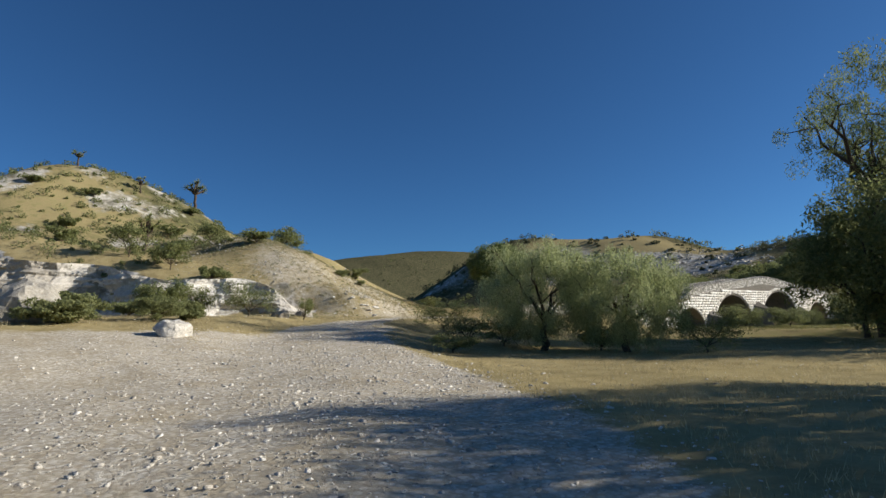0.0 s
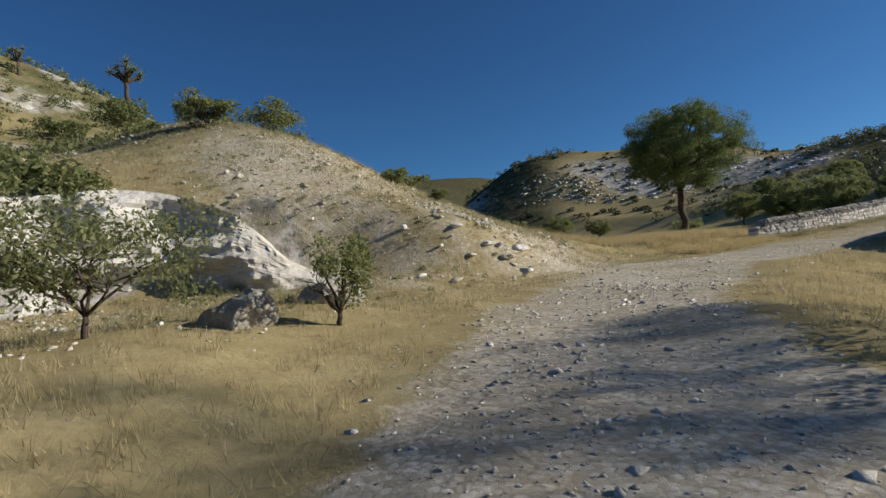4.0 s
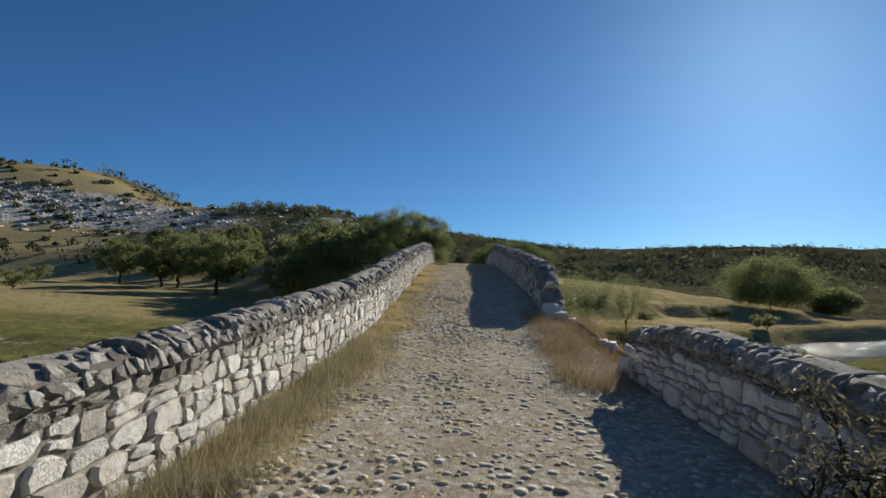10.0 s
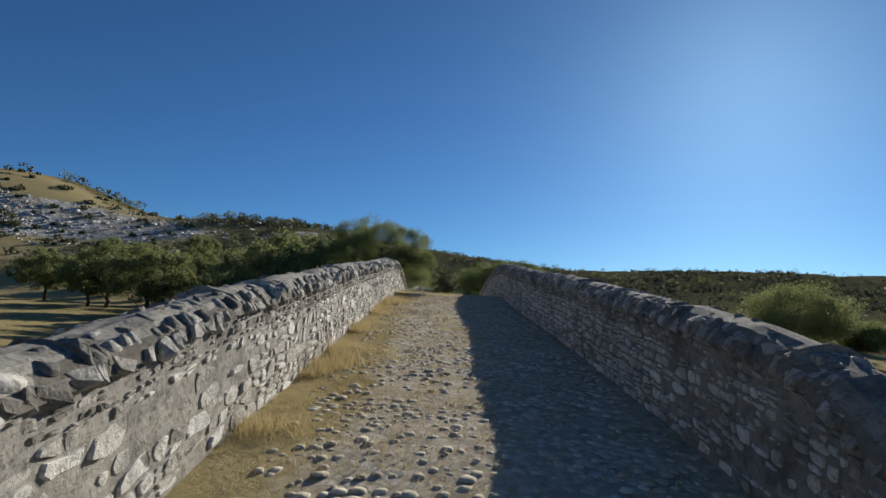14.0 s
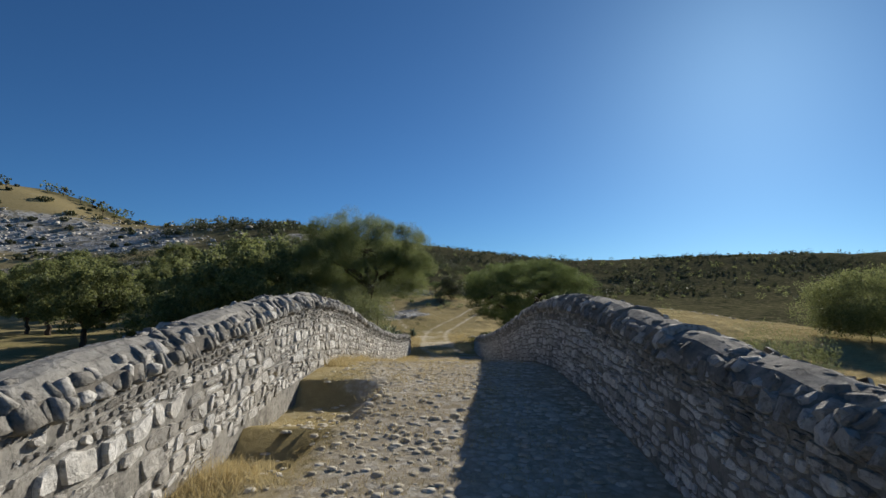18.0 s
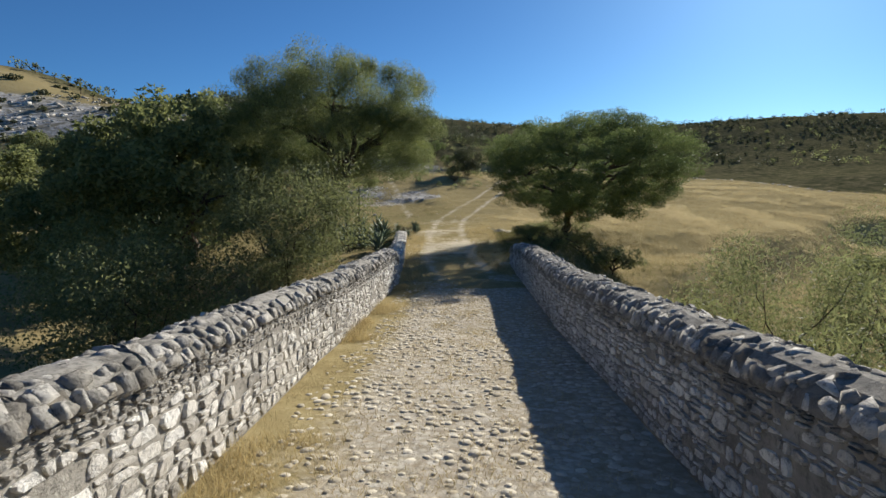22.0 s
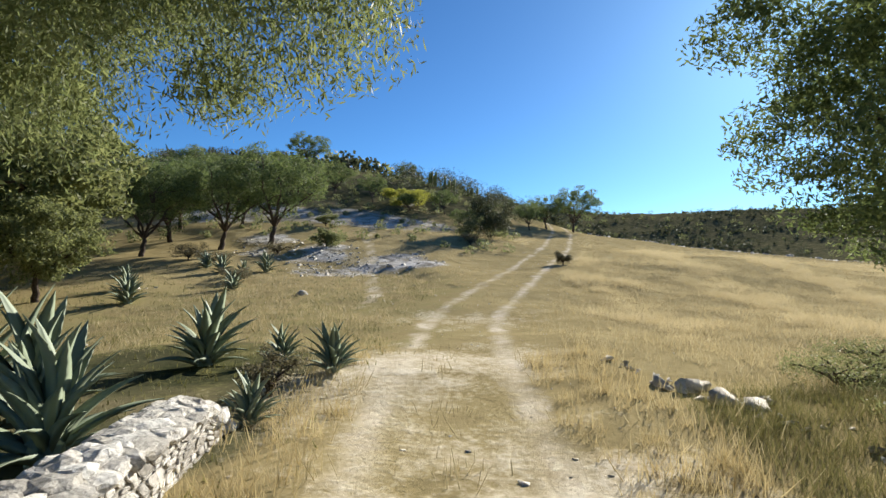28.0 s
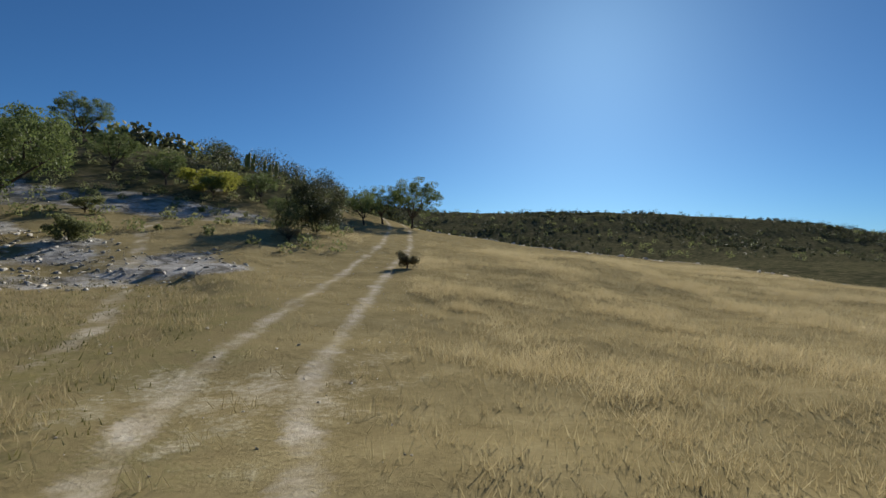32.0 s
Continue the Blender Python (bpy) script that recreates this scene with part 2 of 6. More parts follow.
LEAF_SHRUB = leaf_material("leaf_shrub", (0.105, 0.125, 0.05), (0.31, 0.32, 0.135), 0.48)
LEAF_DRY = leaf_material("leaf_dry", (0.10, 0.088, 0.05), (0.27, 0.24, 0.135), 0.35)
LEAF_YELLOW = leaf_material("leaf_yellow", (0.2, 0.21, 0.035), (0.46, 0.45, 0.08), 0.5)
LEAF_AGAVE = leaf_material("leaf_agave", (0.15, 0.185, 0.125), (0.31, 0.36, 0.245), 0.15)
STRAW = leaf_material("straw", (0.36, 0.275, 0.12), (0.64, 0.53, 0.29), 0.4)
STRAW_GOLD = leaf_material("straw_gold", (0.44, 0.35, 0.18), (0.72, 0.62, 0.38), 0.45)
STRAW_PALE = leaf_material("straw_pale", (0.33, 0.265, 0.135), (0.59, 0.50, 0.29), 0.4)
GRASS_GREY = leaf_material("grass_grey", (0.21, 0.19, 0.10), (0.46, 0.41, 0.25), 0.35)
STRAW_BROWN = leaf_material("straw_brown", (0.19, 0.135, 0.07), (0.40, 0.30, 0.17), 0.35)
GRASS_GREEN = leaf_material("grass_green", (0.11, 0.115, 0.036), (0.31, 0.275, 0.11), 0.3)


# ---- building helpers ----
def mesh_of(name, verts, faces, material, smooth=False):
    me = bpy.data.meshes.new(name)
    me.from_pydata(verts, [], faces)
    me.materials.append(material)
    if smooth:
        me.polygons.foreach_set("use_smooth", [True] * len(me.polygons))
    me.update()
    return me


def tri_mesh(name, v, material, per=3):
    """A mesh of loose faces of `per` corners each, from an array of corners."""
    n = len(v) // per
    me = bpy.data.meshes.new(name)
    me.vertices.add(n * per)
    me.vertices.foreach_set("co", np.asarray(v, np.float32).ravel())
    me.loops.add(n * per)
    me.loops.foreach_set("vertex_index", np.arange(n * per, dtype=np.int32))
    me.polygons.add(n)
    me.polygons.foreach_set("loop_start", np.arange(0, n * per, per, dtype=np.int32))
    me.polygons.foreach_set("loop_total", np.full(n, per, np.int32))
    me.materials.append(material)
    me.update(calc_edges=True)
    return me


def part(name, me, parent, label=""):
    ob = new(name, me)
    ob.parent = parent
    if label:
        tagged(ob, label)
    return ob


def joined(name, base_v, base_f, mats, material, smooth=False):
    """One mesh of many copies of a small base mesh, one for each 3x4 matrix."""
    bv = np.asarray(base_v, float)
    mats = np.asarray(mats, float)
    v = np.einsum("nij,kj->nki", mats[:, :, :3], bv) + mats[:, None, :, 3]
    k, n = len(bv), len(mats)
    sizes = [len(f) for f in base_f]
    flat = np.concatenate([np.asarray(f) for f in base_f])
    idx = (flat[None, :] + (np.arange(n) * k)[:, None]).ravel()
    me = bpy.data.meshes.new(name)
    me.vertices.add(n * k)
    me.vertices.foreach_set("co", v.astype(np.float32).ravel())
    me.loops.add(len(idx))
    me.loops.foreach_set("vertex_index", idx.astype(np.int32))
    tot = np.tile(np.array(sizes), n)
    me.polygons.add(len(tot))
    me.polygons.foreach_set("loop_start", np.r_[0, np.cumsum(tot)[:-1]].astype(np.int32))
    me.polygons.foreach_set("loop_total", tot.astype(np.int32))
    if smooth:
        me.polygons.foreach_set("use_smooth", np.ones(len(tot), bool))
    me.materials.append(material)
    me.update(calc_edges=True)
    return me


def sstep(a, b, x):
    u = np.clip((np.asarray(x, float) - a) / (b - a), 0, 1)
    return u * u * (3 - 2 * u)


def lump(x, y, cx, cy, h, rx, ry, turn=0.0, p=1.0):
    c, s = math.cos(turn), math.sin(turn)
    u, v = ((x - cx) * c + (y - cy) * s) / rx, (-(x - cx) * s + (y - cy) * c) / ry
    return h * np.exp(-(u * u + v * v) ** p)


def wave(x, y, k, seed):
    """Cheap smooth unevenness, about -1 to 1."""
    r = np.random.RandomState(seed)
    out = 0 * x
    for i in range(6):
        a, f, ph = r.uniform(0, 6.28), k * r.uniform(0.6, 1.7), r.uniform(0, 6.28)
        out = out + np.sin((x * math.cos(a) + y * math.sin(a)) * f + ph)
    return out / 3.2


# ---- the lie of the land ----
ROAD_Y = [-60, -30, -20, -10, -6, -3, 0, 5.3, 10, 14, 18.4, 19.7, 25, 28.5, 31.5, 33.2, 35, 36.7, 38.7, 40.7, 44.3, 48, 50, 54, 58.4, 62, 70, 80]
ROAD_Z = [-0.9, -0.75, -0.6, -0.45, -0.3, -0.15, -0.03, 0.21, 0.47, 0.81, 1.43, 1.67, 2.27, 2.59, 2.91, 3.1, 3.16, 3.08, 2.87, 2.61, 2.19, 1.85, 1.65, 1.42, 1.16, 1.15, 1.13, 1.25]
LEFT_Y = [-1.2, 1.5, 4.5, 7.4, 16, 21, 35, 48, 56.5]
LEFT_X = [-3.9, -3.1, -2.65, -2.45, -2.05, -1.95, -2.2, -2.6, -2.6]
RIGHT_Y = [-9, -5, -1, 2, 6, 10, 12.5, 17.2, 34, 37, 48, 57, 60.5]
RIGHT_X = [4.6, 2.9, 2.45, 2.4, 2.5, 2.35, 2.15, 1.75, 1.3, 1.25, 1.05, 1.0, 0.95]


def road_z(y):
    return np.interp(y, ROAD_Y, ROAD_Z)


def deck_z(x, y):
    """The roadway with the hollow where its edge has broken out beside the parapet."""
    hollow = 0.26 * sstep(31.9, 33.1, y) * sstep(34.0, 33.9, y) * sstep(-1.1, -1.3, x) + 0.14 * sstep(30.9, 31.5, y) * sstep(31.85, 31.8, y) * sstep(-1.35, -1.55, x)
    return road_z(y) - hollow


def left_x(y):
    return np.interp(y, LEFT_Y, LEFT_X)


def right_x(y):
    return np.interp(y, RIGHT_Y, RIGHT_X)


def river_y(x):
    return np.where(x > 0, 29 + 0.73 * x, 29 + 0.3 * x)


LUMPS = [
    (-46.4, -39.5, 12.8, 13.9, 23.8, 0.2),
    (-82.1, -49.8, 4.7, 36.1, 22.9, 0.0),
    (-44.4, 224.8, 6.8, 19.3, 40.9, 0.0),
    (-24.0, 142.0, 8.0, 21.0, 27.0, 0.0),
    (-4.0, 131.0, 2.0, 9.0, 14.0, 0.0),
    (-20.0, -22.6, 4.1, 11.6, 6.5, 0.3),
    (-157.0, 228.1, 34.0, 40.1, 56.8, 0.0),
    (-211.9, 174.7, 36.4, 46.8, 58.0, 0.5),
    (-79.2, 235.3, 26.3, 48.7, 71.4, 0.0),
    (-248.9, 641.9, 67.8, 464.0, 158.0, -0.1),
    (402.0, 605.5, 41.0, 273.3, 171.3, -0.5),
    (-912.4, 524.4, 133.0, 255.2, 365.1, 0.0),
    (-890.8, 46.0, 55.1, 189.9, 213.1, 0.0),
    (962.8, 405.4, 81.6, 243.6, 379.6, 0.0),
    (1219.1, 1594.4, 140.3, 531.1, 443.0, 0.0),
    (-29.7, -13.5, 4.0, 7.7, 6.5, 0.0),
    (-42.9, 182.7, 2.7, 21.5, 21.0, 0.0),
    (-7.5, -17.0, -0.8, 4.6, 3.4, 0.0),
]


TRACK = [(60, -58), (46, -42), (38, -37), (32, -33.5), (25, -31), (16, -28.8), (9, -26), (4, -21), (0.8, -14), (0.2, -7), (-0.2, 10), (-0.3, 56),
         (-1.3, 62), (-1.9, 72), (-2.0, 78.5), (-1.85, 81), (-1.4, 83.1), (-0.7, 86), (0.1, 89.7), (2.0, 98), (4.2, 106), (7, 122), (9, 150)]
FOOTPATH = [(-10.5, 112), (-9.6, 103), (-8.4, 98.5), (-7.4, 94), (-6.5, 89.6), (-5.4, 84.5), (-5, 80.6)]
TRACK_Z = [-2.7, -2.6, -2.55, -2.3, -2.18, -1.6, -0.9, -0.58, -0.45, -0.34]


def track_dist(x, y):
    """Distance from the middle of the driven track."""
    return track_near(x, y)[0]


def track_near(x, y):
    """Distance from the middle of the driven track, and the track's height there."""
    px, py = np.array(TRACK).T
    best, height = np.full(np.shape(x), 1e9), np.zeros(np.shape(x))
    for k in range(len(px) - 1):
        dx, dy = px[k + 1] - px[k], py[k + 1] - py[k]
        u = np.clip(((x - px[k]) * dx + (y - py[k]) * dy) / (dx * dx + dy * dy), 0, 1)
        d = np.hypot(x - px[k] - u * dx, y - py[k] - u * dy)
        z0, z1 = TRACK_Z[min(k, 9)], TRACK_Z[min(k + 1, 9)]
        height = np.where(d < best, z0 + u * (z1 - z0), height)
        best = np.minimum(best, d)
    return best, height


def line_dist(x, y, line):
    """Distance from a line of points."""
    best = np.full(np.shape(x), 1e9)
    for (ax, ay), (bx, by) in zip(line[:-1], line[1:]):
        dx, dy = bx - ax, by - ay
        u = np.clip(((x - ax) * dx + (y - ay) * dy) / (dx * dx + dy * dy), 0, 1)
        best = np.minimum(best, np.hypot(x - ax - u * dx, y - ay - u * dy))
    return best


def slope_rocks(x, y):
    """1 on the grey ledges of the slope beside the rutted track."""
    return sstep(0.3, 0.62, lump(x, y, -10.2, 96.0, 1, 9.5, 3.9, -0.62) + 0.3 * wave(x, y, 0.8, 48)) * sstep(-2.0, -3.6, x)


def north_of_track(x, y):
    """1 on the grassy side of the riverbed track, 0 on the stony side."""
    return sstep(1.6, 3.4, y - np.interp(x, [0.8, 4, 9, 16, 25, 32, 38, 46, 60], [-14, -21, -26, -28.8, -31, -33.5, -37, -42, -58])) * sstep(9, 14, x)


def bank_bend(a):
    """How far the white bank turns back from its straight line, by the distance along it."""
    return 4.3 * sstep(15, 31, a)


def land(x, y):
    x, y = np.asarray(x, float), np.asarray(y, float)
    # south bank with the track and the hill beside it
    s = (x + 16) * -0.816 + (y + 46) * 0.578
    a = (x + 16) * 0.578 + (y + 46) * 0.816
    wob = wave(x, y, 0.55, 3)
    s = s - bank_bend(a)
    ledge = (5.0 - 0.16 * np.clip(a, 0, 20)) * sstep(-0.2, 1.3, s + 0.9 * wob) * sstep(37, 27, a) * sstep(-26, -12, a)
    ledge += 2.0 * sstep(-1, 5, s) * sstep(-60, -10, -np.abs(a - 12)) * sstep(36, 18, a)
    south = -2.3 + 2.1 * sstep(24, 0, x + 0.35 * (y + 26)) + ledge + 0.55 * sstep(0, -7, x) * sstep(-16, -4, y)
    south = south + 0.7 * sstep(-2, -14, s) * sstep(-48, -60, y)
    td, tz = track_near(x, y)
    tw = sstep(5.5, 2.2, td) * sstep(-4, -9, y)
    south = south * (1 - tw) + tz * tw
    # valley floor
    mid = -1.7 + 0.25 * wave(x, y, 0.12, 5) + 1.9 * sstep(-12, -45, x) + 0.8 * sstep(20, 60, x)
    d = np.abs(y - river_y(x)) - 1.2 * wave(x, y, 0.25, 8)
    mid = mid - np.where(x > -6, 2.2, 0.4) * sstep(9.5, 6.0, d)
    # north bank: field rising ahead
    north = 1.1 + 2.0 * sstep(80, 106, y) + 0.08 * np.clip(y - 102, 0, 50) - 0.055 * np.clip(x - 8, 0, 90)
    north = north - 0.8 * sstep(-8, -13, x) * sstep(85, 72, y) - 0.9 * sstep(2.8, 6, x) * sstep(74, 68, y)
    north = north + 0.22 * wave(x, y, 0.3, 11)
    north = north + 0.22 * sstep(-0.8, 0.8, (y - 94.5) + 0.7 * (x + 10) + 0.8 * wave(x, y, 0.8, 49)) * sstep(-1.5, -4.5, x) * sstep(-30, -18, x)
    # the field ends on a crest and falls away behind it
    crest = np.hypot(x + 1, y - 72)
    north = north - 0.13 * np.clip(crest - 57, 0, 60) * sstep(8, 16, x) * sstep(230, 140, crest)
    w_s = sstep(11, 4.5, y)
    y0 = 52 + 1.1 * np.clip(-x - 9, 0, 42) + 8.5 * sstep(3.5, 9, x) + 1.1 * np.clip(x - 9, 0, 20)
    w_n = sstep(0, 11 - 6.0 * sstep(4, 9, x) + 16 * sstep(-12, -25, x), y - y0)
    z = south * w_s + north * w_n + mid * (1 - w_s) * (1 - w_n)
    # the ramp of the road at both ends of the bridge
    xc, hw = (left_x(y) + right_x(y)) / 2, (right_x(y) - left_x(y)) / 2 + 0.35
    ramp_w = sstep(hw + 0.9, hw, np.abs(x - xc)) * sstep(-14, -6, y) * sstep(9.0, 8.0, y)
    z = z * (1 - ramp_w) + (road_z(y) - 0.03) * ramp_w
    ramp_n = sstep(hw + 2.2, hw, np.abs(x - xc)) * sstep(53, 55, y) * sstep(80, 72, y)
    z = z * (1 - ramp_n) + (road_z(y) - 0.03) * ramp_n
    for cx, cy, h, rx, ry, turn in LUMPS:
        z = z + lump(x, y, cx, cy, h, rx, ry, turn)
    far = sstep(60, 240, np.hypot(x + 10, y - 40))
    return z + far * (2.0 * wave(x, y, 0.03, 21) + 0.7 * wave(x, y, 0.11, 22)) + 0.05 * wave(x, y, 1.3, 31) * (1 - ramp_w * sstep(3, 5.5, y))


def spread(lo, hi, fine, grow, end_lo, end_hi):
    mid = list(np.arange(lo, hi, fine))
    up, step = [hi], fine
    while up[-1] < end_hi:
        step *= grow
        up.append(up[-1] + step)
    down, step = [lo], fine
    while down[-1] > end_lo:
        step *= grow
        down.append(down[-1] - step)
    return np.array(down[:0:-1] + mid + up)


def build_ground():
    xs, ys = spread(-18, 40, 0.55, 1.028, -2600, 2600), spread(-48, 106, 0.55, 1.028, -1600, 3000)
    X, Y = np.meshgrid(xs, ys)
    Z = land(X, Y)
    nx, ny = len(xs), len(ys)
    v = np.stack([X, Y, Z], -1).reshape(-1, 3)
    i = np.arange(nx * ny).reshape(ny, nx)
    f = np.stack([i[:-1, :-1], i[:-1, 1:], i[1:, 1:], i[1:, :-1]], -1).reshape(-1, 4)
    me = bpy.data.meshes.new("ground")
    me.vertices.add(len(v))
    me.vertices.foreach_set("co", v.astype(np.float32).ravel())
    me.loops.add(f.size)
    me.loops.foreach_set("vertex_index", f.ravel().astype(np.int32))
    me.polygons.add(len(f))
    me.polygons.foreach_set("loop_start", np.arange(0, f.size, 4, dtype=np.int32))
    me.polygons.foreach_set("loop_total", np.full(len(f), 4, np.int32))
    me.polygons.foreach_set("use_smooth", np.ones(len(f), bool))
    me.materials.append(GROUND)
    me.update(calc_edges=True)
    zones = ground_zones(X, Y, Z)
    for name, w in zones.items():
        me.attributes.new(name, "FLOAT", "POINT").data.foreach_set("value", w.ravel().astype(np.float32))
    return tagged(new("ground", me), "stony track, dry golden grass and pale limestone hills", "ground", kind="structure")


def ground_zones(X, Y, Z):
    gx, gy = np.gradient(Z, axis=1) / np.gradient(X, axis=1), np.gradient(Z, axis=0) / np.gradient(Y, axis=0)
    slope = np.hypot(gx, gy)
    d = track_dist(X, Y)
    river = np.abs(Y - river_y(X))
    wide = sstep(9.5, 13.5, X + 0.15 * (Y + 30)) * (1 - 0.8 * north_of_track(X, Y))
    bed = sstep(2, -4, Y) * np.clip(sstep(2.6 + 4.9 * wide, 1.6 + 0.9 * wide, d) * (0.64 + 0.36 * sstep(3, 10, X)) + 0.8 * sstep(-18, -24, Y - 0.2 * X + 6) * sstep(10, 13.5, X + 0.15 * (Y + 30)) * (1 - north_of_track(X, Y)), 0, 1)
    sand = (0.46 + 0.22 * wave(X, Y, 0.8, 77)) * sstep(5.0, 1.2, d) * sstep(57, 61, Y) * sstep(98, 66, Y) * sstep(3.0, 0.0, X)
    rut_way = np.where(Y > 57, np.clip(d, 0, 6), 6.0)
    foot_way = np.clip(line_dist(X, Y, FOOTPATH), 0, 6)
    gravel = np.maximum(bed, sstep(2.3, 1.2, d) * sstep(-14, -6, Y) * sstep(14, 8, Y) * 0.58)
    gravel = np.maximum(gravel, 0.5 * sstep(8.5, 7.2, river) * sstep(-2.6, -3.0, Z) * (X > 0))
    V = Y + (5 * wave(X, Y, 0.13, 79) + 2 * wave(X, Y, 0.5, 80)) * sstep(3, 9, np.abs(X))
    green = sstep(14, 20, V) * sstep(58, np.where(X > 3, 54, 44), V) * sstep(26, np.where(X > 3, 20, 12), river) * (np.abs(X) > 3) * 0.95
    green = np.maximum(green, (0.36 + 0.22 * wave(X, Y, 0.12, 71)) * sstep(4, 14, V) * sstep(100, 60, V) * sstep(-5, -12, X))
    green = np.maximum(green, 0.5 * sstep(-18, -10, V) * sstep(8, 14, X) * sstep(16, 4, V))
    green = np.maximum(green, 0.42 * sstep(66, 72, V) * sstep(110, 84, V) * sstep(1, -3, X))
    green = np.maximum(green, 0.4 * sstep(-12, -24, X) * sstep(-4, -12, V))
    far = np.hypot(X + 10, Y - 40)
    scrub = np.maximum(sstep(110, 190, far) * 0.8, sstep(250, 400, far))
    scrub = np.maximum(scrub, (0.42 + 0.25 * wave(X, Y, 0.25, 75)) * sstep(-9, -16, X) * sstep(-8, -14, Y))
    scrub = np.maximum(scrub, 0.7 * sstep(3, 7, Z - 0.05 * (Y - 100)) * (Y > 100))
    rock = sstep(0.75, 1.2, slope + 0.25 * wave(X, Y, 0.35, 74)) * (far < 160) * (Y < 0) * (1 - sstep(-25, -22, Y) * sstep(-14, -9, X))
    scrub = np.maximum(scrub, 0.35 * sstep(0.35, 0.7, slope) * (Y > 30) * (Y < 80) * (X > 3))
    hill_b = lump(X, Y, -136, 177, 1, 46, 38)
    rock = np.maximum(rock, sstep(0.35, 0.75, hill_b + 0.25 * wave(X, Y, 0.08, 41)) * sstep(35, 29, Z) * sstep(12, 17, Z) * 0.95)
    scrub = scrub * (1 - 0.6 * sstep(0.3, 0.6, lump(X, Y, -130, 172, 1, 66, 58)))
    scrub = np.maximum(scrub, 0.85 * sstep(58, 64, np.hypot(X + 1, Y - 72)) * sstep(8, 18, X) * (Y > 70))
    rock = np.maximum(rock, 0.55 * sstep(2.0, 0.3, np.abs(river - 7.5 + 1.5 * wave(X, Y, 0.25, 8))) * sstep(-7, -12, X) * (0.6 + 0.5 * wave(X, Y, 0.3, 72)))
    rock = np.maximum(rock, (0.5 + 0.3 * wave(X, Y, 1.1, 78)) * slope_rocks(X, Y))
    rock = np.maximum(rock, 0.7 * sstep(0.35, 0.8, lump(X, Y, -11, 112, 1, 9, 5) + lump(X, Y, -24, 110, 0.8, 9, 8) + 0.2 * wave(X, Y, 0.5, 48)))
    rock = np.maximum(rock, 0.6 * sstep(0.3, 0.9, wave(X, Y, 0.07, 44)) * sstep(5, 9, Z) * (Y > 110) * (far < 220))
    # dark patch round the agaves: dark soil and shade put into one ground colour
    scrub = np.maximum(scrub, 1.0 * sstep(1.15, 0.85, np.hypot((X + 6.6) / 3, (Y - 70) / 6)))
    rock = np.maximum(rock, 0.62 * sstep(0.1, 0.7, wave(X, Y, 0.45, 45)) * sstep(-16, -22, X) * sstep(-6, -14, Y) * (far < 140))
    gravel = np.maximum(gravel, 0.66 * sstep(4, -2, X) * sstep(-24, -10, X) * sstep(-8, -13, Y) * sstep(-30, -24, Y) * (0.8 + 0.4 * wave(X, Y, 0.5, 73)))
    return {"sand": sand, "rut_way": rut_way, "foot_way": foot_way, "gravel": gravel, "green": green, "scrub": scrub, "rock": rock}


ground = build_ground()

# ---- the river ----
def build_river():
    xs = np.linspace(-5, 120, 60)
    v, f = [], []
    for i, x in enumerate(xs):
        yc = float(river_y(x))
        v += [(x, yc - 11, -3.05), (x, yc + 11, -3.05)]
        if i:
            f.append((2 * i - 2, 2 * i, 2 * i + 1, 2 * i - 1))
    tagged(new("water", mesh_of("water", v, f, WATER)), "shallow rippled river glittering below the bridge", "river", kind="structure")


build_river()


# ---- stones ----
def stone_shape(seed, points=26):
    """A rough angular block in a unit cube: the hull of points near its faces."""
    r = random.Random(seed)
    bm = bmesh.new()
    for i in range(points):
        p = [r.uniform(-0.5, 0.5) for _ in range(3)]
        k = 0.5 / max(abs(c) for c in p)
        p = [max(-0.5, min(0.5, c * (0.55 * k + 0.45 * 1.2))) for c in p]
        if i < 12:
            p[i % 3] = r.choice((-0.5, 0.5)) * r.uniform(0.8, 1.0)
        bm.verts.new(p)
    bmesh.ops.convex_hull(bm, input=bm.verts[:])
    bmesh.ops.delete(bm, geom=[v for v in bm.verts if not v.link_faces], context="VERTS")
    bm.verts.index_update()
    vs = [tuple(v.co) for v in bm.verts]
    fs = [tuple(v.index for v in f.verts) for f in bm.faces]
    bm.free()
    return vs, fs


STONES = [stone_shape(100 + i) for i in range(10)]


def stone_mesh_set(material, name):
    return [mesh_of(name, v, f, material) for v, f in STONES]


WALL_SET = stone_mesh_set(WALL_STONE, "wall_stone")


def cobble_shape(seed):
    """The worn head of a bedded cobble: a low uneven dome in a unit cube."""
    r = random.Random(seed)
    n = 8
    reach = [r.uniform(0.36, 0.52) for _ in range(n)]
    v = [(q * k * math.cos(6.283 * i / n), q * k * math.sin(6.283 * i / n), z + r.uniform(-0.08, 0.08)) for k, z in ((1.0, -0.5), (0.82, 0.22)) for i, q in enumerate(reach)]
    f = [(i, (i + 1) % n, n + (i + 1) % n, n + i) for i in range(n)] + [(n + i, n + (i + 1) % n, 2 * n) for i in range(n)]
    return v + [(0, 0, 0.5)], f


COBBLES = [cobble_shape(800 + i) for i in range(10)]
COBBLE_SET = [mesh_of("cobble", v, f, COBBLE, True) for v, f in COBBLES]


def place_mat(loc, size, rot):
    return Matrix.LocRotScale(loc, Euler(rot), size)


